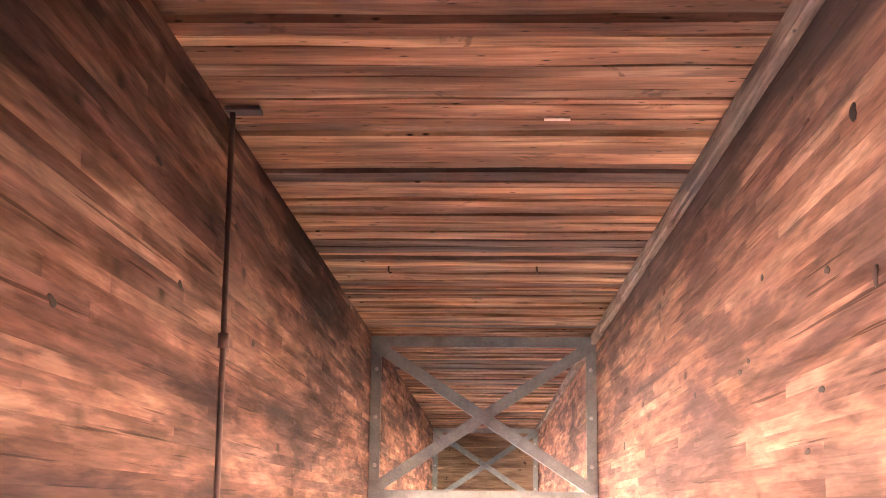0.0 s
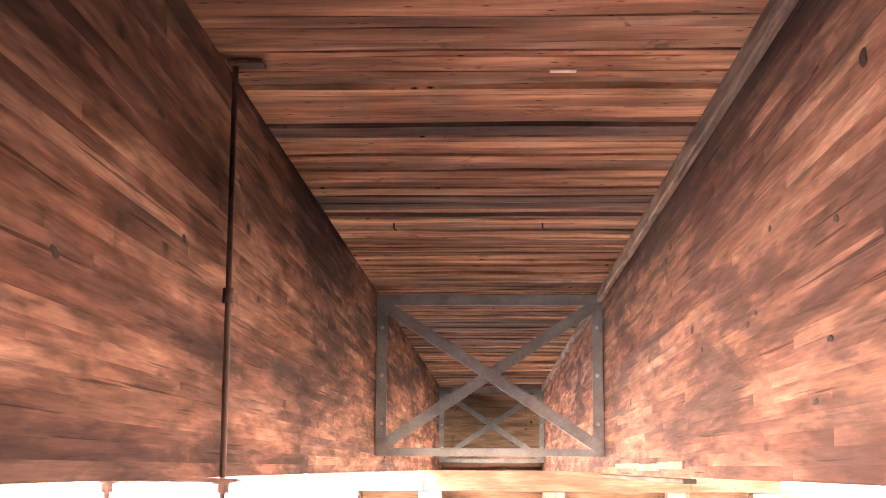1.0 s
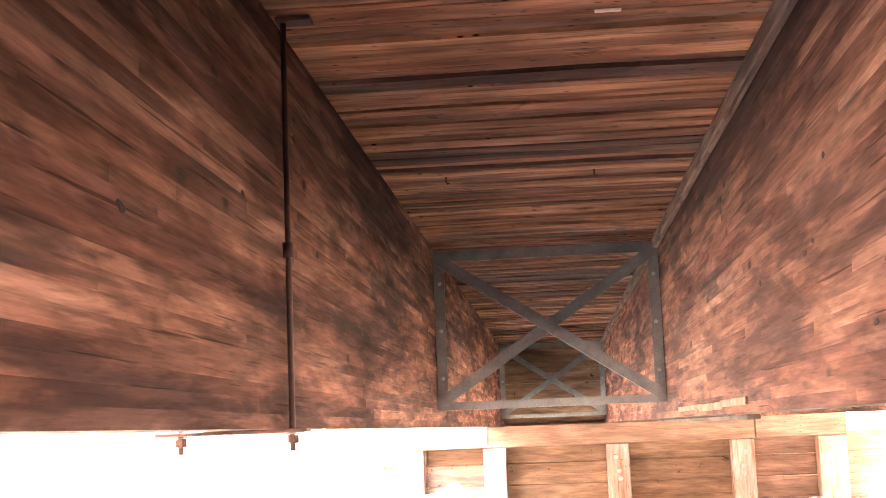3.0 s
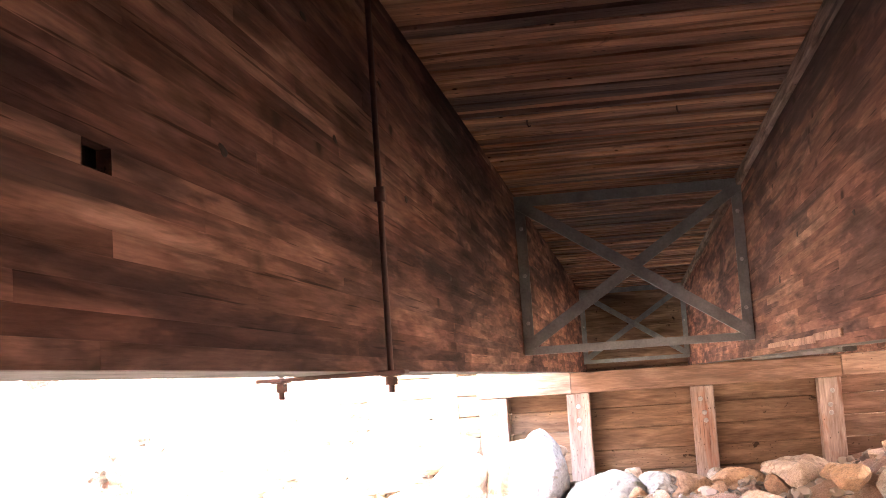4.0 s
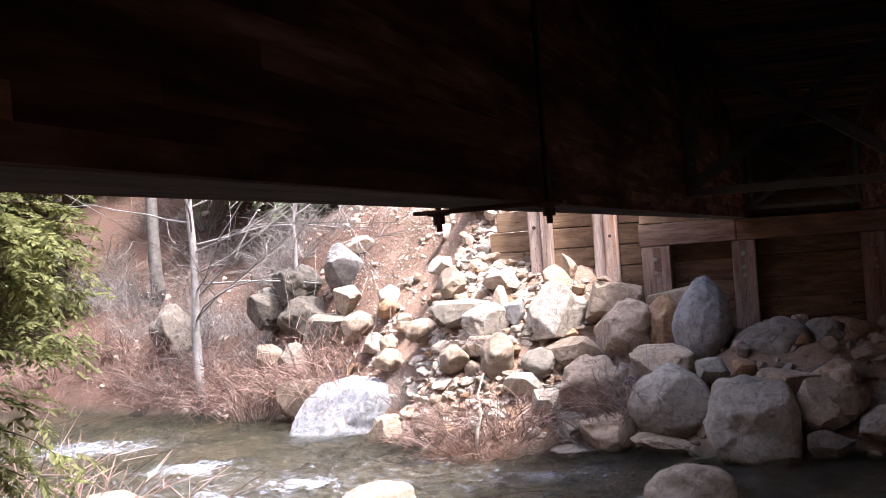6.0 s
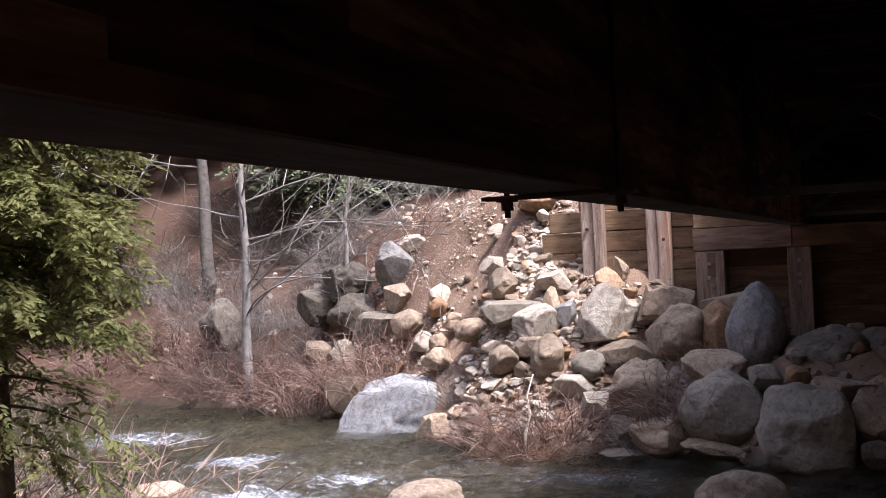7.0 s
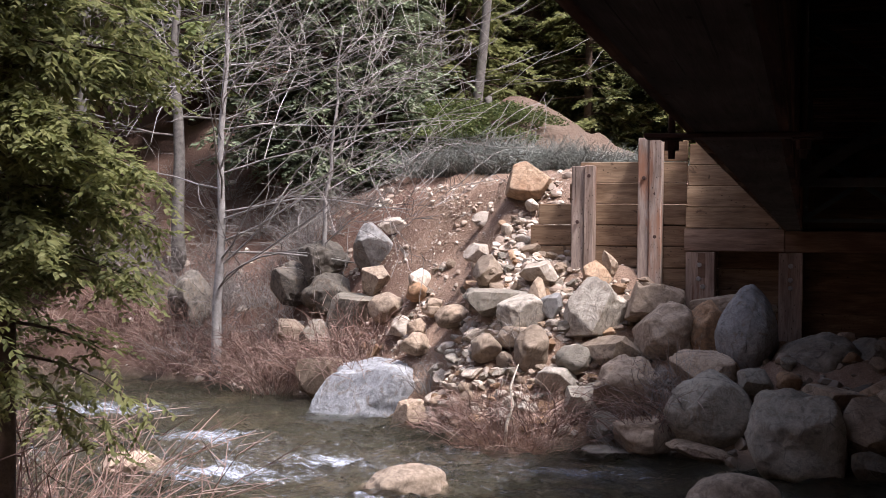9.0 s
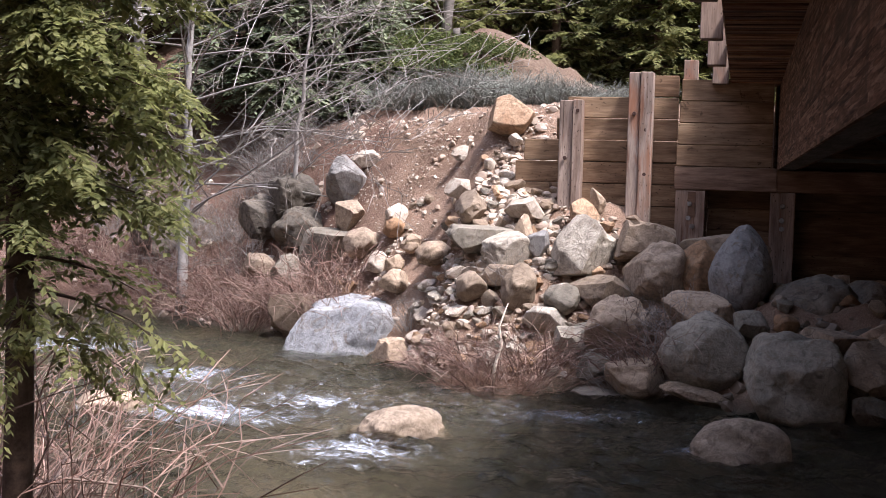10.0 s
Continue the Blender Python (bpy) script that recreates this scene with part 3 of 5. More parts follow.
# deck boards side by side, no two quite level or parallel
deck = Geo()
y = -5.0
while y < 19.5:
    w = rng.choice((0.045, 0.06, 0.075, 0.09, 0.09, 0.12, 0.14, 0.14))
    z0 = 3.135 + rng.choice((0, 0, 0.003, 0.006, 0.010, 0.016)) + rng.uniform(0, 0.004)
    gap = rng.choice((0.005, 0.007, 0.009, 0.012, 0.016))
    k = len(deck.v)
    # boards carried on to 5.9, out of view, as extra shade
    cuts = (-1.6 + rng.uniform(0, 0.02), -0.75, -0.45, -0.15, 0.15, 0.45, 0.75, 2.4, 5.9)
    lim = min(gap, 0.006) * 0.6
    for x in cuts:
        sag, a, b = rng.uniform(-0.003, 0.003), rng.uniform(-lim, lim), rng.uniform(-lim, lim)
        deck.v += [(x, y + a, z0 + sag), (x, y + w - gap + b, z0 + sag + rng.uniform(-0.002, 0.002)), (x, y + w - gap + b, 3.29), (x, y + a, 3.29)]
    for n in range(len(cuts) - 1):
        p, q = k + 4 * n, k + 4 * n + 4
        deck.f += [(p, p + 1, q + 1, q), (p + 1, p + 2, q + 2, q + 1), (p + 2, p + 3, q + 3, q + 2), (p + 3, p, q, q + 3)]
    deck.f += [(k, k + 3, k + 2, k + 1), (k + 4 * len(cuts) - 4, k + 4 * len(cuts) - 3, k + 4 * len(cuts) - 2, k + 4 * len(cuts) - 1)]
    y += w
thing("ceiling", deck.mesh("ceiling", M_DECK), (0, 0, 0), "underside of the deck of reddish-brown boards set on edge", "deck", kind="structure")
thing("deck_surface", Geo().box(-1.62, 5.92, -5, 19.6, 3.294, 3.36).mesh("deck_surface", M_PLANK), (0, 0, 0), "timber running surface of the bridge", "deck", kind="structure")
thing("ledger_strip", Geo().box(0.678, 0.712, -4.9, 19.1, 3.06, 3.128, 0.006).mesh("ledger_strip", M_LEDGER), (0, 0, 0), "dark grey wooden ledger board along the girder's top", "ledger", kind="structure")


def angle(x0, x1, z0, z1, leg, t, up):
    """Two legs of a steel angle along x, the upright one at the back."""
    g = Geo().box(x0, x1, 0, t, z0, z1)
    zz = (z1 - t, z1) if up else (z0, z0 + t)
    return g.box(x0, x1, t, leg, *zz)


def brace_frame(y, label):
    f = empty("brace_frame", 0, y, 2.10, label, "bracing", "steel brace frames between the girders")
    w, top, leg, t = 0.709, 1.006, 0.066, 0.008
    part("top_bar", angle(-w, w, top - leg, top, leg, t, True).mesh("top_bar", M_GALV), f)
    part("bottom_bar", angle(-w, w, 0, leg * 0.75, leg, t, False).mesh("bottom_bar", M_GALV), f)
    for sgn in (-1, 1):
        a, b = sorted((sgn * w, sgn * (w - leg)))
        c, d = sorted((sgn * w, sgn * (w - t)))
        g = Geo().box(a, b, 0.009, 0.017, leg * 0.75, top - leg).box(c, d, 0.017, 0.09, leg * 0.75, top - leg)
        side = part("side_bar", g.mesh("side_bar", M_GALV), f)
        for z in (0.2, 0.5, 0.8):
            part("bolt", Geo().tube([(0, 0, 0), (0, -0.012, 0)], [0.013, 0.012], 6).mesh("bolt", M_BOLT), side, at=(sgn * (w - 0.035), 0.009, z))
    for sgn, dy in ((1, -0.007), (-1, -0.022)):
        p, q = Vector((-sgn * (w - 0.03), dy, 0.055)), Vector((sgn * (w - 0.03), dy, top - 0.055))
        u = (q - p).normalized()
        n = Vector((-u.z, 0, u.x)) * 0.035
        k = Geo()
        for yy in (0.0, 0.007):
            k.v += [tuple(p + n + Vector((0, yy, 0))), tuple(q + n + Vector((0, yy, 0))), tuple(q - n + Vector((0, yy, 0))), tuple(p - n + Vector((0, yy, 0)))]
        k.f = [(0, 1, 2, 3), (7, 6, 5, 4), (0, 4, 5, 1), (1, 5, 6, 2), (2, 6, 7, 3), (3, 7, 4, 0)]
        e = len(k.v)
        k.v += [tuple(p + n + Vector((0, yy, 0))) for yy in (0.007, 0.05)] + [tuple(q + n + Vector((0, yy, 0))) for yy in (0.05, 0.007)]
        k.f.append((e, e + 1, e + 2, e + 3))
        part("diagonal_bar", k.mesh("diagonal_bar", M_GALV), f)
    return f


brace_frame(8.42, "grey galvanised steel cross-braced frame bolted between girders")
brace_frame(18.18, "grey galvanised steel cross-braced frame near the abutment")


def hanger(y):
    h = empty("hanger", -0.835, y, 2.0, "rusty iron stirrup rods clamped round the timber girder", "hanger")
    for x, top in ((0.1525, 1.125), (-0.1525, 1.125)):
        rod = part("rod", Geo().tube([(x, 0, -0.06), (x, 0, top)], [0.0085, 0.0085], 10).mesh("rod", M_RUST, True), h)
        part("nut", Geo().tube([(x, 0, -0.04), (x, 0, -0.017)], [0.017, 0.017], 6).mesh("nut", M_RUST), rod)
        part("washer", Geo().box(x - 0.025, x + 0.025, -0.025, 0.025, -0.0165, -0.0125, 0.001).mesh("washer", M_RUST), rod)
        part("sleeve", Geo().tube([(x, 0, 0.46), (x, 0, 0.50)], [0.016, 0.016], 8).mesh("sleeve", M_RUST, True), rod)
    part("bottom_plate", Geo().box(-0.215, 0.197, -0.035, 0.035, -0.012, -0.001, 0.002).mesh("bottom_plate", M_RUST), h)
    part("top_plate", Geo().box(0.1345, 0.2325, -0.03, 0.03, 1.116, 1.128, 0.002).mesh("top_plate", M_RUST), h)
    return h


hanger(3.62)

# a pale splintered lamination along the bottom of the second girder
splint = Geo()
for y0, y1, z0, z1, out in ((5.0, 5.75, 0.028, 0.058, 0.010), (5.7, 6.6, 0.020, 0.052, 0.007), (6.5, 7.7, 0.030, 0.056, 0.005)):
    splint.box(-0.1175 - out, -0.1172, y0, y1, z0, z1, 0.002)
part("split_lamination", splint.mesh("split_lamination", M_BEAM), g_right, "pale splintered edge of the lowest board")
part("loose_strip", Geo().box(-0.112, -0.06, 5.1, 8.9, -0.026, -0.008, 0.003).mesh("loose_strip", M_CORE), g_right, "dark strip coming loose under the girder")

# small iron hooks in the deck, and pale and dark scars
for x in (-0.43, 0.25):
    thing("hook", Geo().tube([(0, 0, 0.01), (0, 0, -0.022), (0.006, 0, -0.034), (0.016, 0, -0.03)], [0.004] * 4, 6).mesh("hook", M_RUST, True), (x, 6.085, 3.135), "small rusty iron hook under the deck", "hook", "hooks under the deck")

M_CHIP = plain("fresh_wood", (0.55, 0.43, 0.33), (0.66, 0.55, 0.45), 40, 0.8)
thing("wood_splinter", Geo().box(-0.035, 0.04, -0.008, 0.01, -0.006, 0.001, 0.002).mesh("wood_splinter", M_CHIP), (0.22, 3.73, 3.134), "pale fresh wood splinter on the deck's underside", "splinter")

# knots on the girders' faces: thin discs, the hole's darkness is their colour
M_HOLE = plain("knot_dark", (0.010, 0.006, 0.005), (0.022, 0.013, 0.009), 30, 0.95)


def knot_hole(parent, x, y, z, sy, sz, sgn):
    g = Geo()
    n = 12
    ring = [(math.cos(2 * math.pi * i / n), math.sin(2 * math.pi * i / n)) for i in range(n)]
    for dx, s in ((0.0013, 1.0), (0.0026, 0.8), (0.0030, 0.45)):
        for i, (c, d) in enumerate(ring):
            q = 1 + 0.22 * math.sin(2 * math.pi * i / n * 2 + y * 7) + 0.12 * math.sin(2 * math.pi * i / n * 3 + y * 3)
            g.v.append((sgn * dx, c * sy * s * q, d * sz * s * q))
    for k in (0, n):
        for i in range(n):
            g.f.append((k + i, k + (i + 1) % n, k + n + (i + 1) % n, k + n + i))
    g.f.append(tuple(2 * n + i for i in range(n)))
    part("knot_hole", g.mesh("knot_hole", M_HOLE), parent, "dark disc for a knot hole", at=(x, y, z - 2.0))


for yy, zz, sy, sz in ((2.53, 2.786, 0.045, 0.026), (2.77, 2.527, 0.032, 0.016), (2.44, 2.457, 0.03, 0.03), (3.73, 2.415, 0.035, 0.016), (3.61, 2.433, 0.03, 0.013), (2.855, 2.293, 0.035, 0.014), (4.53, 2.42, 0.04, 0.018), (3.0, 2.172, 0.035, 0.014), (3.02, 2.962, 0.03, 0.012), (6.83, 2.357, 0.05, 0.03), (3.4, 2.62, 0.03, 0.012), (6.0, 2.5, 0.05, 0.016)):
    knot_hole(g_right, -0.1175, yy, zz, sy * 0.7, sz * 0.62, -1)
for yy, zz, sy, sz in ((2.97, 2.806, 0.04, 0.016), (3.23, 2.567, 0.035, 0.014), (4.25, 2.55, 0.05, 0.015), (2.31, 2.385, 0.04, 0.016), (5.2, 2.36, 0.05, 0.012), (3.9, 2.85, 0.04, 0.014)):
    knot_hole(g_left, 0.1175, yy, zz, sy * 0.7, sz * 0.62, 1)
# rail posts bolted to the deck's edge
POST = Geo().box(-0.105, 0.105, -0.1, 0.1, 0, 1.15, 0.008).mesh("rail_post", M_POST)
for i in range(7):
    p = thing("rail_post", POST, (-1.728, 18.9 - 2.64 * i, 3.12), "square weathered timber rail post on the deck's edge", "post", "rail posts")
    part("bolt", Geo().tube([(0, 0, 0), (-0.02, 0, 0)], [0.02, 0.017], 6).mesh("bolt", M_BOLT), p, at=(-0.105, 0, 0.12))
for x, y in ((-2.2, 21.0), (-2.3, 23.6)):
    z = float(height(x, y))
    thing("rail_post", POST, (x, y, z - 0.45), "pale weathered timber post beside the approach road", "post", "rail posts")

# ---- abutment ----
abut = empty("abutment", 0, 19.0, -0.9, "heavy timber abutment frame of posts and cap beam", "abutment")


def timber(name, x0, x1, y0, y1, z0, z1, mat, parent, label=""):
    g = Geo().box(x0, x1, y0 - 19.0, y1 - 19.0, z0 + 0.9, z1 + 0.9, 0.009)
    for i, v in enumerate(g.v):
        g.v[i] = (v[0] + rng.uniform(-0.003, 0.003), v[1] + rng.uniform(-0.003, 0.003), v[2] + rng.uniform(-0.003, 0.003))
    return part(name, g.mesh(name, mat), parent, label)


timber("cap_beam", -2.295, -0.95, 18.935, 19.235, 1.712, 2.02, M_BEAM, abut, "weathered squared cap beam")
timber("cap_beam", 2.775, 4.02, 18.935, 19.235, 1.712, 2.02, M_BEAM, abut, "weathered squared cap beam under the far girders")
timber("cap_beam", -0.945, 2.77, 18.945, 19.235, 1.705, 1.998, M_BEAM, abut, "long shaded cap beam under the girders")
for x0, x1 in ((-2.27, -1.875), (-1.022, -0.705), (0.71, 1.02), (2.435, 2.745), (3.62, 4.0)):
    po = timber("post", x0, x1, 18.94, 19.235, -0.9, 1.70, M_POST, abut)
    for z in (1.52, 1.33, 1.22):
        part("bolt", Geo().tube([(0, 0, 0), (0, -0.025, 0)], [0.035, 0.03], 8).mesh("bolt", M_BOLT), po, at=((x0 + x1) / 2 + rng.uniform(-0.04, 0.04), -0.062, z + 0.9))
part("splice_plate", Geo().box(-0.05, 0.05, -0.01, 0, 0, 0.34, 0.002).mesh("splice_plate", M_BEAM), abut, "narrow wooden cleat", at=(-2.05, -0.064, 2.24))
for i in range(4):
    z0 = 2.026 + 0.292 * i
    timber("crib_timber", -2.28 + 0.015 * i, -1.018, 18.955, 19.225, z0, z0 + 0.286, M_PLANK, abut)
wall = empty("retaining_wall", 0, 19.0, -0.9, "timber plank wall behind the abutment posts, dark brown", "retaining wall", kind="structure")
for i in range(8):
    z0 = -0.63 + 0.3 * i
    timber("plank", -1.845, 2.76, 19.245, 19.33, z0, z0 + 0.297, M_WALL, wall)
for i in range(4):
    z0 = 2.03 + 0.288 * i
    timber("plank", -0.99, 2.44, 19.245, 19.33, z0, z0 + 0.2865, M_WALL, wall)
for i in range(8):
    z0 = -0.63 + 0.3 * i
    timber("plank", 2.765, 5.5, 19.245, 19.33, z0, z0 + 0.291, M_BEAM, wall)
# unseen sheet added behind the planks, to stop light in their gaps
part("backing", Geo().box(-1.84, 2.76, 0.335, 0.40, 0.3, 2.6).box(-1.0, 2.76, 0.335, 0.40, 2.602, 4.02).mesh("backing", M_PLANK), wall, "added sheet that keeps the plank gaps dark")
wing = empty("wing_wall", -3.2, 19.0, -0.9, "weathered timber plank wing wall held by upright posts", "retaining wall", kind="structure")
for z0, left in ((0.27, -4.9), (0.57, -4.9), (0.87, -4.8), (1.17, -4.7), (1.47, -4.6), (1.77, -4.52), (2.07, -4.40), (2.37, -3.95), (2.67, -3.80), (2.97, -2.96)):
    right = -1.85 if z0 < 1.6 else -2.285
    timber("plank", left + 3.2, right + 3.2, 19.245, 19.33, z0, z0 + 0.289, M_PLANK, wing)
# another added sheet, so the wing wall's gaps stay dark
part("backing", Geo().box(-0.45, 1.2, 0.335, 0.38, 1.2, 3.1).mesh("backing", M_CORE), wing, "added sheet that keeps the plank gaps dark")
timber("post", -3.88 + 3.2, -3.70 + 3.2, 18.985, 19.235, 0.3, 2.89, M_POST, wing, "split greyish timber post")
timber("post", -3.695 + 3.2, -3.565 + 3.2, 18.95, 19.235, 0.3, 2.90, M_POST, wing, "reddish timber post")
timber("post", -2.945 + 3.2, -2.79 + 3.2, 18.97, 19.235, 0.3, 3.28, M_POST, wing, "reddish timber post")
timber("post", -2.785 + 3.2, -2.615 + 3.2, 18.94, 19.235, 0.3, 3.285, M_POST, wing, "tall pale timber post")
for x, z in ((-2.86, 2.72), (-2.70, 2.5), (-3.63, 2.75), (-3.79, 2.1), (-2.70, 1.9)):
    part("bolt", Geo().tube([(0, 0, 0), (0, -0.03, 0)], [0.03, 0.025], 8).mesh("bolt", M_RUST), wing, at=(x + 3.2, -0.03, z + 0.9))
# plain wall that closes the near end of the bridge
thing("near_abutment", Geo().box(-2.5, 4.2, -5.6, -5.02, -0.8, 3.29).mesh("near_abutment", M_PLANK), (0, 0, 0), "timber wall at the bridge's near end", "wall", kind="structure")


# ---- boulders ----
SHAPES = {"egg": (0, 0.09), "round": (7, 0.18), "dome": (2, 0.14), "rough": (9, 0.27), "block": (11, 0.15), "slab": (8, 0.16), "square": (5, 0.10), "loaf": (2, 0.13), "crag": (7, 0.07)}


def boulder_mesh(kind, seed, mat, a, b, c, detail):
    r = random.Random(seed * 17 + 5)
    cuts, amp = SHAPES[kind]
    planes = []
    for i in range(cuts + (3 if kind == "egg" else 0)):
        nrm = Vector((r.gauss(0, 1), r.gauss(0, 1), r.gauss(0, 0.8))).normalized()
        planes.append((nrm, r.uniform(0.40, 0.62) if kind == "crag" else r.uniform(0.66, 0.90) if kind == "round" else r.uniform(0.52, 0.80) if cuts > 3 else r.uniform(0.80, 0.93)))
    if kind == "slab":
        planes.append((Vector((0.1, -0.2, 1)).normalized(), 0.55))
    bm = bmesh.new()
    bmesh.ops.create_icosphere(bm, subdivisions=detail, radius=1.0)
    off = Vector((seed * 3.7, seed * 1.9, seed * 5.1))
    for v in bm.verts:
        d = v.co.normalized()
        rad = 1 + amp * (noise.noise(d * 1.1 + off) * 1.5 + noise.noise(d * 2.6 + off) * 0.7 + noise.noise(d * 6.5 + off) * 0.28 + noise.noise(d * 15 + off) * 0.12)
        p = d * rad
        if kind in ("square", "loaf"):
            e = 6.0 if kind == "loaf" else 4.5
            q = (abs(d.x) ** e + abs(d.y) ** e + abs(d.z) ** e) ** (-1 / e)
            p = d * rad * q * 0.9
            p.x *= 1 - 0.16 * p.z
        if kind == "egg":
            p.x *= 1 - 0.24 * max(0, p.z)
            p.y *= 1 - 0.2 * max(0, p.z)
        for nrm, o in planes:
            over = p.dot(nrm) - o
            if over > 0:
                p -= nrm * over * (0.96 + 0.06 * noise.noise(d * 5 + off))
        v.co = (p.x * a, p.y * b, p.z * c)
    me = bpy.data.meshes.new("boulder")
    for f in bm.faces:
        f.smooth = True
    bm.to_mesh(me)
    bm.free()
    if cuts > 7:
        me.set_sharp_from_angle(angle=radians(24))
    me.materials.append(mat)
    return me


STONES_AT = []


def boulder(label, x, y, z, a, b, c, tone, kind, seed):
    grow = 1.22 if kind == "crag" else 0.96 if kind == "loaf" else 1.04 if kind == "round" else 1.09 if SHAPES[kind][0] > 5 else 1.04
    size = max(a, b, c)
    me = boulder_mesh(kind, seed, ROCKS[tone], a * grow, b * grow, c * grow, 5 if size > 0.3 else 4 if size > 0.13 else 3)
    ob = thing("boulder" if size > 0.16 else "stone", me, (x, y, z), label, "boulder" if size > 0.16 else "stone", "riprap boulders")
    r = random.Random(seed)
    ob.rotation_euler = (r.uniform(-0.12, 0.12), r.uniform(-0.2, 0.2), r.uniform(-0.15, 0.15))
    STONES_AT.append((x, y, size))


boulder("smooth blue-grey egg-shaped boulder", -1.35, 17.40, 0.69, 0.38, 0.51, 0.55, "blue", "egg", 3)
boulder("long pale tan boulder with a flat top", -1.54, 18.02, 0.99, 0.52, 0.41, 0.23, "tan", "slab", 4)
boulder("smooth orange-brown boulder in the riprap", -1.91, 17.82, 0.63, 0.33, 0.41, 0.42, "brown", "round", 5)
boulder("rounded brownish-grey boulder in the riprap", -2.42, 17.72, 0.64, 0.43, 0.43, 0.40, "warm", "round", 6)
boulder("rough grey-brown boulder with a broken edge", -2.54, 18.13, 1.02, 0.54, 0.47, 0.31, "warm", "rough", 7)
boulder("large pale grey boulder with a fractured face", -3.43, 18.08, 0.81, 0.47, 0.47, 0.41, "pale", "rough", 8)
boulder("flat-sided brownish boulder in the riprap", -3.07, 17.60, 0.41, 0.39, 0.35, 0.25, "warm", "block", 9)
boulder("rounded grey-brown boulder near the water", -2.85, 17.07, -0.04, 0.43, 0.43, 0.41, "warm", "round", 10)
boulder("smooth grey-green egg-shaped boulder", -1.74, 16.44, -0.19, 0.50, 0.50, 0.45, "grey", "egg", 11)
boulder("smooth tan boulder at the water's edge", -2.53, 16.51, -0.53, 0.39, 0.37, 0.28, "tan", "round", 12)
boulder("huge grey boulder with dark cracks", -0.78, 15.72, -0.36, 0.60, 0.60, 0.55, "grey", "loaf", 13)
boulder("low domed brownish boulder standing in the stream", -1.29, 13.44, -0.78, 0.50, 0.40, 0.32, "warm", "dome", 14)
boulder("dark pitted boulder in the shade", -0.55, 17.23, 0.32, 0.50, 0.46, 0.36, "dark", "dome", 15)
boulder("small angular grey boulder", -1.21, 16.57, 0.16, 0.27, 0.24, 0.16, "grey", "block", 16)
boulder("small brown rounded stone in the riprap", -0.84, 16.39, 0.18, 0.15, 0.15, 0.13, "brown", "round", 17)
boulder("long brownish boulder wedged behind others", -0.35, 16.09, 0.04, 0.34, 0.30, 0.21, "warm", "slab", 18)
boulder("flat tan boulder at the water's edge", -1.82, 16.08, -0.62, 0.34, 0.27, 0.15, "tan", "slab", 19)
boulder("tan boulder half hidden in the riprap", -1.86, 16.96, 0.22, 0.42, 0.39, 0.29, "tan", "round", 20)
boulder("smooth pale boulder on the bank", -3.74, 17.27, 0.04, 0.28, 0.24, 0.16, "pale", "round", 21)
boulder("grey rounded boulder on the bank", -3.55, 17.47, 0.28, 0.24, 0.24, 0.19, "grey", "round", 22)
boulder("small grey boulder by the water", -3.05, 16.71, -0.46, 0.20, 0.20, 0.18, "grey", "round", 23)
boulder("dark grey angular boulder", -3.39, 16.96, -0.18, 0.21, 0.21, 0.20, "grey", "block", 24)
boulder("dark wet slab at the water's edge", -2.92, 16.42, -0.76, 0.34, 0.25, 0.12, "dark", "slab", 25)
boulder("big pale blue-grey boulder at the waterline", -6.85, 19.2, -0.66, 0.98, 0.62, 0.70, "bluepale", "loaf", 26)
boulder("tan cracked stone at the waterline", -5.97, 18.18, -0.60, 0.32, 0.28, 0.19, "tan", "rough", 27)
boulder("grey boulder among the twigs", -8.46, 21.14, 0.14, 0.29, 0.32, 0.32, "grey", "round", 28)
boulder("upright brownish boulder in the scree", -4.82, 17.82, 0.36, 0.22, 0.24, 0.20, "warm", "round", 29)
boulder("small tan stone in the scree", -6.15, 19.89, 0.77, 0.14, 0.14, 0.11, "tan", "round", 30)
boulder("large grey boulder behind the bare tree", -11.96, 23.81, 0.59, 0.44, 0.58, 0.61, "dark", "round", 31)
boulder("brownish boulder among twigs", -9.24, 21.74, 0.22, 0.30, 0.30, 0.25, "warm", "round", 32)
# darker stone tones under the bridge put some of its shade into colour
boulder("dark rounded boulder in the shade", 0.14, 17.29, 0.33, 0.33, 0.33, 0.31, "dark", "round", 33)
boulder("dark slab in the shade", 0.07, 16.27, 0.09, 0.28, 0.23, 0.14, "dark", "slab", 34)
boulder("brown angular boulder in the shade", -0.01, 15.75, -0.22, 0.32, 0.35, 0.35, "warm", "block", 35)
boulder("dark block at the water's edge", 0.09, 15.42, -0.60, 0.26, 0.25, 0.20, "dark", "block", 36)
boulder("tan-grey boulder beside the stream", -8.07, 20.26, -0.34, 0.40, 0.40, 0.35, "tan", "round", 37)
boulder("brown boulder with water running round it", -4.62, 13.49, -0.78, 0.45, 0.36, 0.26, "warm", "dome", 38)
boulder("tan-white rough boulder standing in the stream", -7.87, 13.70, -0.78, 0.48, 0.38, 0.25, "tan", "rough", 39)
boulder("dark grey boulder on the slope", -8.95, 22.57, 1.42, 0.43, 0.43, 0.38, "dark", "round", 40)
boulder("brownish-grey boulder on the slope", -8.64, 22.12, 0.86, 0.42, 0.42, 0.37, "dark", "round", 41)
boulder("grey boulder at the edge of the slope", -9.53, 22.57, 1.00, 0.34, 0.42, 0.42, "dark", "rough", 42)
boulder("upright blue-grey boulder on the slope", -7.92, 22.28, 1.65, 0.35, 0.45, 0.47, "blue", "block", 43)
boulder("brown angular boulder on the slope", -7.61, 21.49, 1.17, 0.31, 0.31, 0.27, "warm", "rough", 44)
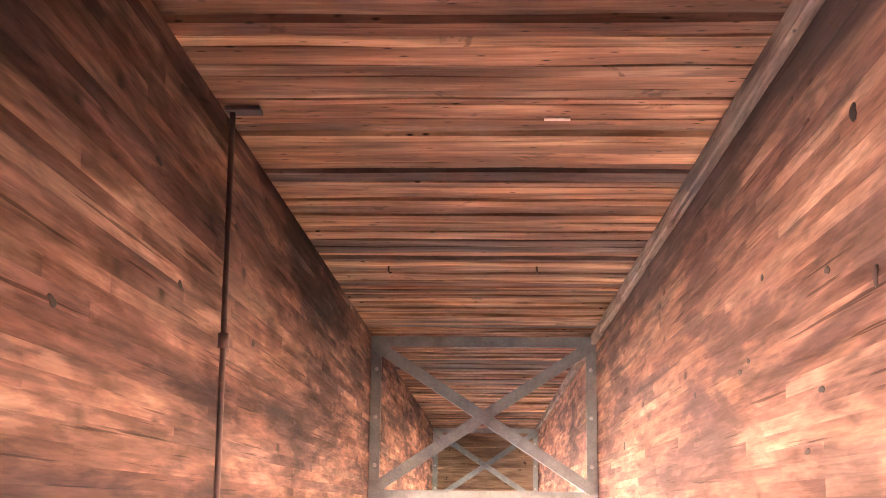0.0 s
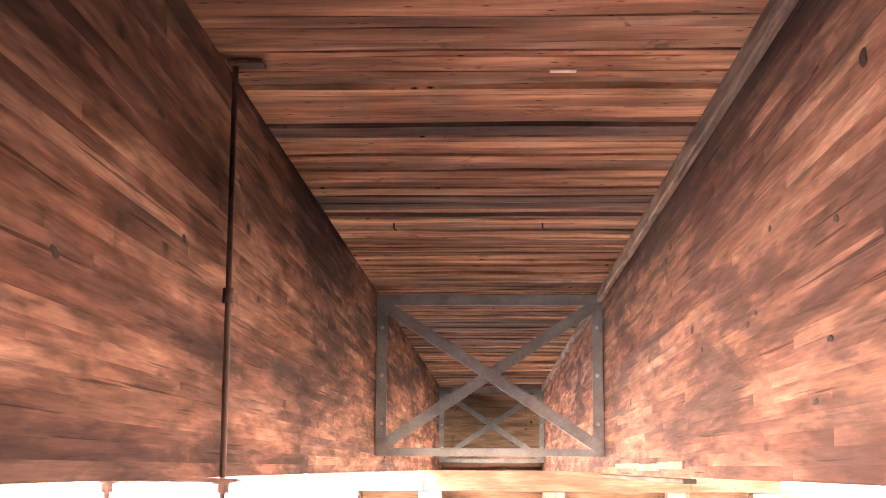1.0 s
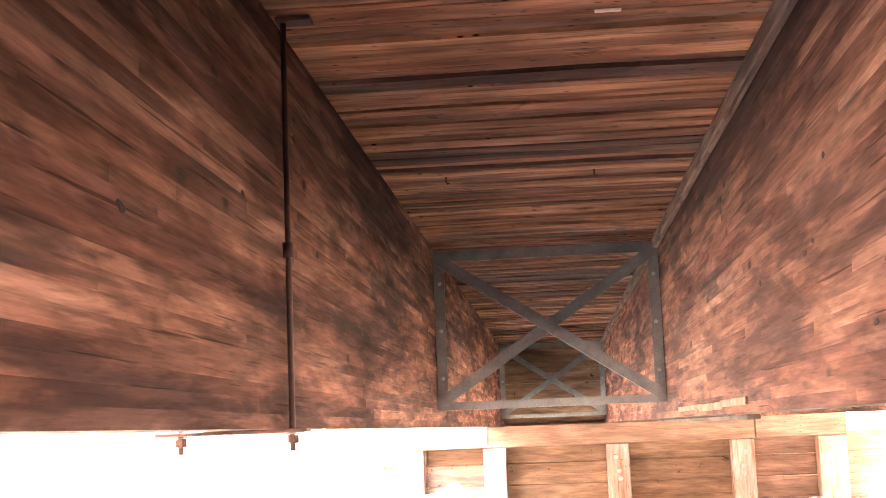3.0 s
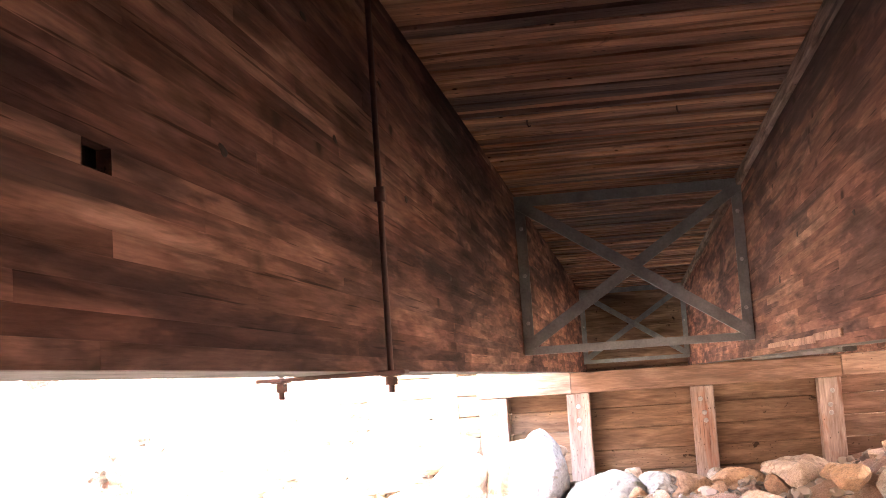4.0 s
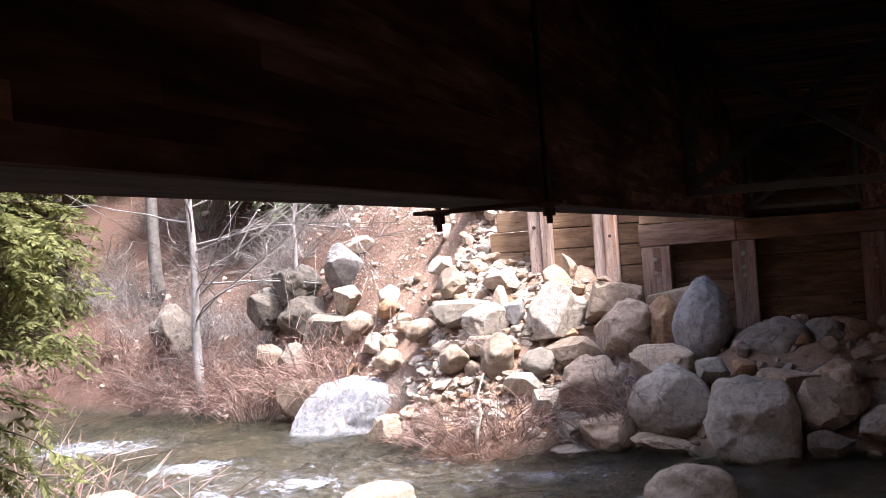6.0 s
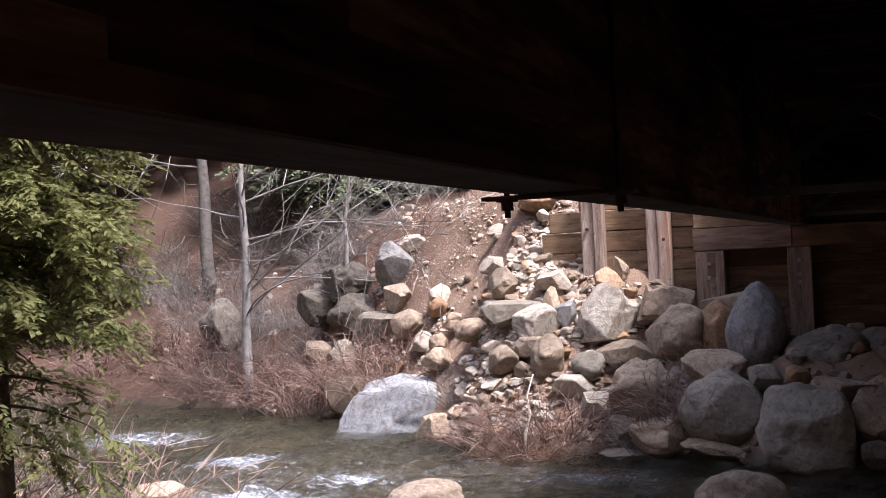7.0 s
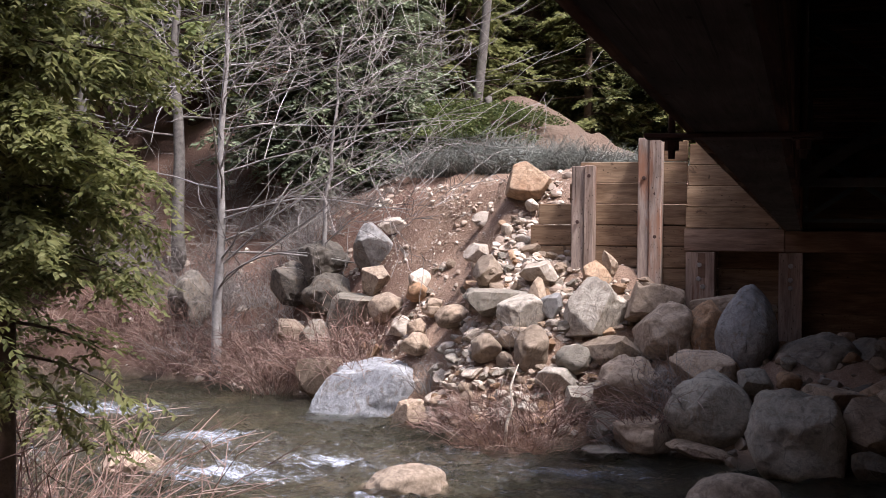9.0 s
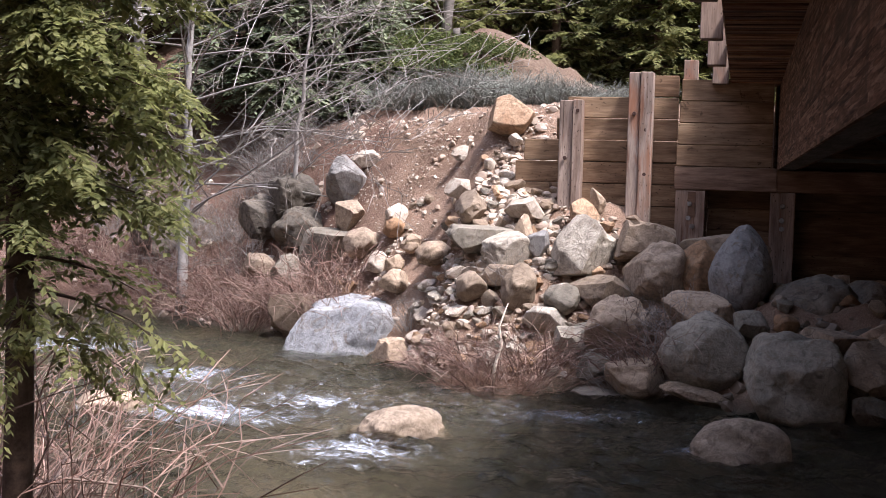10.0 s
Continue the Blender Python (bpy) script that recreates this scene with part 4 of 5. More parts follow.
boulder("leaning grey slab on the slope", -7.83, 21.21, 0.64, 0.62, 0.56, 0.40, "grey", "slab", 45)
boulder("tan angular boulder on the slope", -7.14, 20.57, 0.75, 0.26, 0.26, 0.26, "warm", "round", 46)
boulder("whitish flat stone on the bare earth", -7.65, 22.51, 2.08, 0.24, 0.22, 0.16, "white", "block", 47)
boulder("whitish angular stone on the bare earth", -6.61, 20.61, 1.17, 0.20, 0.22, 0.22, "white", "block", 48)
boulder("brown stone on the bare earth", -6.60, 20.45, 0.99, 0.18, 0.18, 0.15, "brown", "round", 49)
boulder("large orange-tan angular boulder at the top of the slope", -4.77, 20.36, 2.75, 0.42, 0.37, 0.25, "orange", "crag", 50)
boulder("grey flat-topped boulder on the slope", -4.86, 18.51, 0.97, 0.47, 0.40, 0.26, "grey", "slab", 51)
boulder("pale rounded boulder on the slope", -4.43, 18.25, 0.81, 0.35, 0.35, 0.28, "pale", "round", 52)
boulder("pale angular boulder on the slope", -4.25, 18.78, 1.37, 0.31, 0.28, 0.19, "white", "block", 53)
boulder("tan rounded stone on the slope", -5.59, 19.07, 0.69, 0.28, 0.25, 0.18, "tan", "round", 54)
boulder("grey-brown stone on the slope", -4.44, 17.97, 0.50, 0.23, 0.23, 0.19, "warm", "round", 55)
boulder("upright grey-brown stone on the slope", -4.14, 17.63, 0.39, 0.22, 0.28, 0.28, "warm", "round", 56)
boulder("pale angular stone on the slope", -5.40, 19.76, 1.64, 0.21, 0.21, 0.19, "white", "block", 57)
boulder("rough brown stone on the slope", -5.06, 18.97, 1.36, 0.25, 0.25, 0.21, "warm", "rough", 58)
boulder("orange-tan angular stone on the slope", -3.46, 18.66, 1.33, 0.22, 0.22, 0.22, "orange", "block", 59)
boulder("small upright stone against the timber wall", -3.32, 18.85, 1.53, 0.12, 0.17, 0.19, "tan", "block", 60)
boulder("narrow tan stone on the slope", -4.24, 18.41, 1.08, 0.14, 0.21, 0.24, "tan", "block", 61)
boulder("blue-grey stone on the slope", -3.99, 18.25, 0.96, 0.17, 0.18, 0.18, "blue", "block", 62)
boulder("whitish stone on the slope", -6.73, 20.05, 0.48, 0.19, 0.19, 0.17, "white", "round", 63)
boulder("tan stone on the slope", -6.37, 19.70, 0.48, 0.17, 0.17, 0.15, "tan", "round", 64)
boulder("rounded tan stone on the slope", -6.26, 19.31, 0.26, 0.24, 0.23, 0.17, "tan", "round", 65)
boulder("tan angular stone on the slope", -6.14, 19.90, 0.80, 0.16, 0.16, 0.13, "tan", "block", 66)
boulder("small white stone on the bare earth", -4.67, 19.98, 2.37, 0.12, 0.12, 0.10, "white", "block", 67)
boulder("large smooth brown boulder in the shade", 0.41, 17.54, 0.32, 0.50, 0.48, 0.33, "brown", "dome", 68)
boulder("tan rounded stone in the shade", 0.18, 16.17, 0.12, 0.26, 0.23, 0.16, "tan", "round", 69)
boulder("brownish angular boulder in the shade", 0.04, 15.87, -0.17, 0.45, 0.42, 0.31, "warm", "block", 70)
boulder("grey angular boulder in the shade", 0.68, 16.09, -0.24, 0.34, 0.32, 0.23, "grey", "block", 71)
boulder("large rough brown boulder under the bridge", 1.28, 16.47, 0.00, 0.60, 0.60, 0.55, "warm", "rough", 72)
boulder("brown boulder partly buried under the bridge", 1.15, 18.01, 0.38, 0.45, 0.38, 0.24, "brown", "round", 73)
boulder("tan stone wedged among boulders", 0.25, 15.97, -0.03, 0.23, 0.25, 0.25, "tan", "round", 74)
boulder("small upright tan stone", -0.14, 17.75, 0.56, 0.13, 0.17, 0.17, "tan", "block", 75)
boulder("grey-brown boulder behind others", -0.91, 17.64, 0.35, 0.35, 0.32, 0.23, "warm", "round", 76)
boulder("tan rounded boulder at the foot of the abutment", 1.98, 18.1, 0.45, 0.46, 0.38, 0.27, "tan", "dome", 77)
boulder("grey boulder low in the riprap", 0.80, 15.59, -0.44, 0.38, 0.33, 0.21, "grey", "round", 78)

# ---- loose stones and scree ----
TONES = ("white", "tan", "pale", "warm", "brown", "grey", "orange")
PEBBLES = [(boulder_mesh(k, 200 + i, ROCKS[t], 1.0, 0.85, 0.68, 3), t) for i, (t, k) in enumerate((t, k) for t in TONES for k in ("block", "rough"))]
NAMES = {"white": "whitish", "tan": "tan", "pale": "pale grey", "warm": "brownish-grey", "brown": "brown", "grey": "grey", "orange": "orange-tan"}
WEIGHTS = [8 if t == "white" else 5 if t in ("tan", "pale") else 2 for _, t in PEBBLES]


def loose_stone(x, y, size):
    me, t = rng.choices(PEBBLES, WEIGHTS)[0]
    ob = thing("stone", me, (x, y, float(height(x, y)) + size * 0.35), NAMES[t] + " loose stone lying on the embankment", "stone", "loose stones on the embankment")
    ob.scale = (size, size * rng.uniform(0.8, 1.1), size * rng.uniform(0.7, 1.0))
    ob.rotation_euler = (rng.uniform(-0.5, 0.5), rng.uniform(-0.5, 0.5), rng.uniform(0, 6.28))
    STONES_AT.append((x, y, size))


def free(x, y, size, gap=0.75):
    return all((x - a) ** 2 + (y - b) ** 2 > (gap * (c + size)) ** 2 for a, b, c in STONES_AT)


def in_chute(x, y):
    """The bare chute of earth that runs down the middle of the slope."""
    return abs(x + 5.85 - (y - 19.3) * 0.28) < 0.62


placed = 0
while placed < 120:
    x = rng.uniform(-8.0, -3.2)
    y = float(far_shore(x)) + rng.uniform(0.15, 3.4)
    if x > -3.95 and y > 18.85 or y > 20.9:
        continue
    if in_chute(x, y) and rng.random() < 0.9 or y > 20 and rng.random() < 0.7:
        continue
    size = rng.choice((0.06, 0.07, 0.08, 0.1, 0.12, 0.15, 0.19))
    if free(x, y, size):
        loose_stone(x, y, size)
        placed += 1
placed = 0
while placed < 130:
    x, y = rng.uniform(-5.7, -3.15), rng.uniform(17.0, 19.5)
    size = rng.uniform(0.08, 0.21)
    if x > -3.95 and y > 18.8:
        continue
    if y > float(far_shore(x)) + 0.3 and free(x, y, size, 0.5):
        loose_stone(x, y, size)
        placed += 1
placed = 0
while placed < 62:
    x, y = rng.uniform(-3.3, 4.6), rng.uniform(15.2, 18.7)
    size = rng.uniform(0.12, 0.3)
    if free(x, y, size, 0.6):
        me, t = rng.choices(PEBBLES, [4 if q in ("tan", "warm", "brown") else 1 if q == "grey" else 0 for _, q in PEBBLES])[0]
        ob = thing("boulder", me, (x, y, float(height(x, y)) + size * 0.3), NAMES[t] + " boulder wedged in the riprap under the bridge", "boulder", "riprap boulders")
        ob.scale = (size, size * rng.uniform(0.8, 1.1), size * rng.uniform(0.8, 1.1))
        ob.rotation_euler = (rng.uniform(-0.5, 0.5), rng.uniform(-0.5, 0.5), rng.uniform(0, 6.28))
        STONES_AT.append((x, y, size))
        placed += 1


def chip(seed):
    """A small broken stone with flat faces."""
    r = random.Random(seed)
    bm = bmesh.new()
    bmesh.ops.create_icosphere(bm, subdivisions=2, radius=1.0)
    cuts = [(Vector((r.gauss(0, 1), r.gauss(0, 1), r.gauss(0, 1))).normalized(), r.uniform(0.4, 0.8)) for i in range(7)]
    for v in bm.verts:
        for nrm, o in cuts:
            over = v.co.dot(nrm) - o
            if over > 0:
                v.co -= nrm * over
    bm.verts.index_update()
    out = np.array([v.co for v in bm.verts]), [tuple(v.index for v in f.verts) for f in bm.faces]
    bm.free()
    return out


CHIPS = [chip(300 + i) for i in range(8)]
scree, gravel = Geo(), Geo()
for i in range(6500):
    if i >= 4700:
        x, y = rng.gauss(-4.85, 0.7), rng.gauss(19.0, 0.6)
        if x > -3.95 and y > 18.9 or y < float(far_shore(x)) + 0.2 or in_chute(x, y):
            continue
        s = 0.03 + 0.09 * rng.random() ** 2.2
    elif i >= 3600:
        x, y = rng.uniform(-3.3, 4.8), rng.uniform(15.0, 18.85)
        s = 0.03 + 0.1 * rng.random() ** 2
    elif i < 3300:
        x = rng.uniform(-8.6, -3.0)
        y = float(far_shore(x)) + 0.1 + 4.4 * rng.random() ** 1.15
        if x > -3.95 and y > 19.1:
            continue
        if in_chute(x, y) and rng.random() < 0.75:
            continue
        if noise.noise(Vector((x * 1.7, y * 1.7, 3.0))) < rng.uniform(-0.35, 0.25) or x < -6.8 and rng.random() < 0.5:
            continue
        s = 0.016 + 0.075 * rng.random() ** 2.6
    else:
        x, y = rng.uniform(-14, -8), rng.uniform(21, 28)
        s = 0.02 + 0.13 * rng.random() ** 3
    z = float(height(x, y))
    if z < WATER_Z:
        continue
    pv, pf = CHIPS[rng.randrange(8)]
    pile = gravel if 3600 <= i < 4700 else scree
    k = len(pile.v)
    turn = rng.uniform(0, 6.28)
    c, d = s * math.cos(turn), s * math.sin(turn)
    sy, sz = rng.uniform(0.6, 1.0), rng.uniform(0.45, 0.9)
    pile.v += [(x + c * q[0] - d * sy * q[1], y + d * q[0] + c * sy * q[1], z + s * (0.02 + sz * q[2])) for q in pv.tolist()]
    pile.f += [(k + e, k + f, k + g) for e, f, g in pf]
# grit: the finest broken stone
for i in range(9000):
    x = rng.uniform(-8.4, -3.1)
    y = float(far_shore(x)) + 0.1 + 4.4 * rng.random()
    if x > -3.95 and y > 19.1 or in_chute(x, y) and rng.random() < 0.5 or noise.noise(Vector((x * 2.3, y * 2.3, 9.0))) < rng.uniform(-0.5, 0.3):
        continue
    s, z, k = 0.008 + 0.018 * rng.random() ** 2, float(height(x, y)), len(scree.v)
    scree.v += [(x + s * dx * rng.uniform(0.7, 1.4), y + s * dy * rng.uniform(0.7, 1.4), z + s * dz) for dx, dy, dz in ((1, 0.2, 0.1), (-0.2, 1, 0.2), (-1, -0.2, 0.1), (0.2, -1, 0.0), (0.1, 0.1, 0.8))]
    scree.f += [(k + e, k + (e + 1) % 4, k + 4) for e in range(4)]
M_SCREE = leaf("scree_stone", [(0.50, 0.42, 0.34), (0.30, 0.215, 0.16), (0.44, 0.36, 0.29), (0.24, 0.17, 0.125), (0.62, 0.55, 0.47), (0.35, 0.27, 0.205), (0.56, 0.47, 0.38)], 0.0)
# darker version of the scree tones: the bridge's shade is in the colour
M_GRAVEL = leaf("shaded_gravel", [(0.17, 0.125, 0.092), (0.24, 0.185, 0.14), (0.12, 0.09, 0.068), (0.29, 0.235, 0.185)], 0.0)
thing("gravel", gravel.mesh("gravel", M_GRAVEL), (0, 0, 0), "brown gravel under the bridge, coloured darker for the shade there", "gravel", kind="stuff")
thing("scree", scree.mesh("scree", M_SCREE), (0, 0, 0), "small broken stones strewn over the earth slope", "gravel", kind="stuff")


# ---- plants ----
def limb(g, p, d, length, rad, depth, r, droop, spread, sides, twig):
    """A crooked limb that forks; g gathers the wood, twig the thin ends."""
    pts, rr = [Vector(p)], [rad]
    d = Vector(d).normalized()
    n = 5
    for i in range(n):
        d = (d + Vector((r.gauss(0, 0.13), r.gauss(0, 0.13), r.gauss(0, 0.10) + droop))).normalized()
        pts.append(pts[-1] + d * (length / n))
        rr.append(rad * (1 - 0.62 * (i + 1) / n))
    rr = [max(q, 0.0045) for q in rr]
    (g if rad > 0.0115 else twig).tube(pts, rr, sides if rad > 0.0115 else 3, cap=False)
    if depth <= 0:
        return
    for i in range(r.choice((2, 3, 4))):
        k = r.randint(1, n)
        side = Vector((r.gauss(0, 1), r.gauss(0, 1), r.gauss(0.25, 0.5))).normalized()
        nd = (d * (1 - spread) + side * spread).normalized()
        limb(g, pts[k], nd, length * r.uniform(0.45, 0.75), rr[k] * r.uniform(0.45, 0.65), depth - 1, r, droop, spread, 4, twig)


def bare_tree(x, y, lean, tall, rad, seed, label, first=0.22, reach=0.34, boughs=16, swing=0.0, bark=None):
    r = random.Random(seed)
    z = float(height(x, y)) - 0.15
    t = empty("bare_tree", x, y, z, label, "tree")
    trunk, twig = Geo(), Geo()
    part_list = []
    pts, rr = [Vector((0, 0, 0))], [rad * 1.25]
    for i in range(1, 13):
        f = i / 12
        pts.append(Vector((lean * tall * f + r.gauss(0, 0.03), r.gauss(0, 0.03), tall * f)))
        rr.append(rad * (1.08 - 0.9 * f))
    trunk.tube(pts, rr, 10)
    for i in range(boughs):
        f = first + (0.95 - first) * (i + r.random()) / boughs
        k = f * 12
        p = pts[int(k)].lerp(pts[min(12, int(k) + 1)], k - int(k))
        a = r.uniform(0, 2 * math.pi) if r.random() > swing else r.gauss(-0.1, 0.55)
        d = Vector((math.cos(a), math.sin(a), r.uniform(0.1, 0.7)))
        wood_ = Geo()
        part_list.append(wood_)
        limb(wood_, p, d, tall * reach * (1.15 - 0.75 * f) * r.uniform(0.75, 1.25), max(0.012, rad * (0.27 - 0.17 * f)), 3, r, 0.0, 0.5, 5, twig)
    part("trunk", trunk.mesh("trunk", bark or M_ALDER, True), t)
    for wood_ in part_list:
        if wood_.v:
            part("bough", wood_.mesh("bough", bark or M_ALDER, True), t)
    part("twig_mass", twig.mesh("twig_mass", M_TWIG), t, kind="stuff")
    return t


bare_tree(-10.75, 22.0, 0.02, 9.0, 0.09, 4, "leafless grey-barked tree with spreading boughs on the bank", 0.17, 0.46, 34, 0.6)
bare_tree(-9.0, 22.3, 0.10, 5.2, 0.05, 9, "slender leafless sapling on the bank", 0.25, 0.5, 9, 0.6)
bare_tree(-13.2, 25.5, -0.03, 9.5, 0.14, 12, "leafless grey tree among the bushes", 0.3, 0.26, 22, bark=M_SNAG)
bare_tree(-16.5, 27.0, 0.02, 10.5, 0.15, 30, "leafless grey tree on the far slope", 0.3, 0.22, 18, bark=M_SNAG)


def twig_mesh(seed, count, tall, spread, mat, rad=0.005, droop=0.05, name="twigs"):
    r = random.Random(seed)
    g = Geo()
    for i in range(count):
        a, q = r.uniform(0, 2 * math.pi), abs(r.gauss(0, 0.30)) * spread
        p = Vector((q * math.cos(a), q * math.sin(a), -0.05))
        d = Vector((math.cos(a) * r.uniform(0.1, 1.1), math.sin(a) * r.uniform(0.1, 1.1), 1)).normalized()
        h = tall * r.uniform(0.45, 1.1)
        pts = [p]
        for k in range(5):
            d = (d + Vector((r.gauss(0, 0.26), r.gauss(0, 0.26), -droop - 0.03 * k + r.gauss(0, 0.1)))).normalized()
            pts.append(pts[-1] + d * h / 5)
        w = rad * r.uniform(0.6, 1.5)
        g.tube(pts, [w * (1 - 0.14 * k) for k in range(6)], 3, cap=False)
        for k in (2, 3, 4):
            if r.random() < 0.75:
                e = (d + Vector((r.gauss(0, 0.9), r.gauss(0, 0.9), r.gauss(0.0, 0.6)))).normalized()
                g.tube([pts[k], pts[k] + e * h * 0.16, pts[k] + e * h * 0.3 + Vector((0, 0, -droop * h * 0.3))], [w * 0.7, w * 0.5, w * 0.3], 3, cap=False)
    return g.mesh(name, mat)


RED = [twig_mesh(40 + i, 95, 0.95, 1.15, M_REDTWIG, 0.006, 0.08) for i in range(3)]
THIN = [twig_mesh(60 + i, 20, 1.1, 1.3, M_REDTWIG, 0.005, 0.03) for i in range(2)]
GREYB = [twig_mesh(50 + i, 70, 1.1, 0.9, M_TWIG, 0.005, 0.04) for i in range(2)]


def shrub(meshes, x, y, scale, label, group, name="twig_bush", lift=0.0, tall=1.0):
    ob = thing(name, rng.choice(meshes), (x, y, float(height(x, y)) + lift), label, "bush", group)
    ob.scale = (scale, scale, scale * tall)
    ob.rotation_euler = (0, 0, rng.uniform(0, 6.28))
    return ob


for i in range(30):
    x = -6.9 - 9.0 * (i + rng.random()) / 30
    y = float(far_shore(x)) + rng.uniform(-0.1, 1.3)
    shrub(RED, x, y, rng.uniform(0.7, 1.2), "leafless reddish-brown twig bush on the stream bank", "red twig bushes")
for x, y, s in ((-4.6, 16.9, 0.9), (-4.2, 16.7, 1.05), (-3.8, 16.8, 0.95), (-4.9, 17.2, 0.6), (-3.5, 16.9, 0.55), (-5.3, 17.3, 0.55)):
    shrub(RED, x, y, s, "leafless reddish twigs at the water's edge", "red twig bushes")
for x, y, s in ((-2.5, 16.72, 1.0), (-2.3, 16.8, 0.95)):
    shrub(RED, x, y, s, "leafless brown twigs growing between the boulders", "red twig bushes", lift=0.12)
for x, y, s in ((-2.25, 16.75, 0.95), (-2.08, 16.85, 0.85), (-2.75, 16.6, 0.6), (-4.3, 17.9, 0.6), (-5.8, 18.5, 0.6)):
    shrub(GREYB, x, y, s, "thin leafless grey twigs among the boulders", "grey twig bushes", lift=0.05)
for i in range(24):
    x = rng.uniform(-15.5, -9.5)
    shrub(GREYB, x, float(far_shore(x)) + rng.uniform(1.5, 5.0), rng.uniform(0.7, 1.2), "tangle of leafless grey twigs on the bank", "grey twig bushes")
for i in range(11):
    x = rng.uniform(-8.2, -5.6)
    shrub(THIN, x, rng.uniform(8.6, 10.3) - (x + 6.5) * 0.75, rng.uniform(0.6, 1.25), "leafless brown twigs on the near bank", "twigs on the near bank")
dry = twig_mesh(71, 260, 0.55, 0.9, M_DRY, 0.004, 0.12, "dry_grass")
for x, y, s in ((-4.3, 16.55, 0.9), (-4.0, 16.5, 0.8), (-4.6, 16.65, 0.7)):
    shrub([dry], x, y, s, "tuft of dry reddish-tan stems by the water", "dry tufts", "dry_tuft")
thing("stick", Geo().tube([(0, 0, -0.1), (0.03, 0, 0.25), (0.10, 0.02, 0.5), (0.06, 0.05, 0.72), (0.16, 0.05, 1.0)], [0.024, 0.022, 0.018, 0.014, 0.006], 6).mesh("stick", M_STICK, True), (-4.25, 16.45, -0.72), "bleached bare stick standing in the twigs", "stick")
thing("fallen_branch", Geo().tube([(0, 0, 0), (0.5, 0.1, 0.12), (1.1, 0.1, 0.1), (1.7, -0.1, -0.12)], [0.012, 0.010, 0.008, 0.004], 6).mesh("fallen_branch", M_BRANCH, True), (-6.2, 8.6, float(height(-5.8, 8.6)) + 0.04), "brown fallen branch on the near bank", "branch")


# ---- conifers ----
def spray(g, p, d, length, r, size, flat=1.0):
    """A flat fan of scale-leaf twigs along a drooping shoot."""
    d = d.normalized()
    side = d.cross(Vector((0, 0, 1)))
    side = side.normalized() if side.length > 0.01 else Vector((1, 0, 0))
    n = max(4, int(length / (size * 0.42)))
    for i in range(n):
        f = i / n
        q = p + d * length * f + Vector((0, 0, -0.25 * length * f * f))
        for s in (-1, 1):
            e = (d * 0.75 + side * s * 0.85 + Vector((r.gauss(0, 0.18), r.gauss(0, 0.18), r.gauss(-0.12, 0.25) * flat))).normalized()
            nn = e.cross(Vector((r.gauss(0, 0.4), r.gauss(0, 0.4), 1))).normalized()
            g.leaf(q, e, nn, size * (1.25 - 0.7 * f) * r.uniform(0.7, 1.3), size * 0.46)


def cedar(x, y, label):
    r = random.Random(77)
    z = float(height(x, y)) - 0.2
    t = empty("cedar", x, y, z, label, "tree")
    trunk, foliage = Geo(), Geo()
    pts = [Vector((0.02 * math.sin(i), 0, i * 0.75)) for i in range(15)]
    trunk.tube(pts, [0.075 - 0.0045 * i for i in range(15)], 10)
    for i in range(96):
        if i < 62:
            h, reach, fans = 2.05 + 2.0 * i / 62 + r.uniform(-0.1, 0.1), r.uniform(0.5, 1.0), 5
        elif i < 84:
            h, reach, fans = 4.05 + 5.4 * (i - 62) / 22, r.uniform(0.6, 1.0) * (1 - 0.03 * (i - 62)), 4
        else:
            h, reach, fans = 1.4 + 0.65 * (i - 84) / 12, r.uniform(0.5, 0.95), 3
        a = r.uniform(-2.0, 0.8) if r.random() < 0.8 else r.uniform(0, 6.28)
        d = Vector((math.cos(a), math.sin(a), 0.16 if h > 2 else 0.0))
        bp = [Vector((0, 0, h))]
        for k in range(7):
            d = (d + Vector((r.gauss(0, 0.09), r.gauss(0, 0.09), -0.075))).normalized()
            bp.append(bp[-1] + d * reach / 7)
        part("branch", Geo().tube(bp, [0.011 - 0.0013 * k for k in range(8)], 4, cap=False).mesh("branch", M_BARK, True), t)
        for k in range(1 if h > 2 else 3, 8):
            for s in range(fans):
                e = (d + Vector((r.gauss(0, 0.8), r.gauss(0, 0.8), r.gauss(-0.12, 0.4)))).normalized()
                spray(foliage, bp[k] + Vector((r.gauss(0, 0.05), r.gauss(0, 0.05), r.gauss(0, 0.05))), e, r.uniform(0.12, 0.26), r, 0.056)
    part("trunk", trunk.mesh("trunk", M_BARK, True), t)
    part("foliage", foliage.mesh("foliage", M_CEDAR), t, kind="stuff")


cedar(-4.72, 6.47, "young cedar with drooping yellow-green sprays on the near bank")


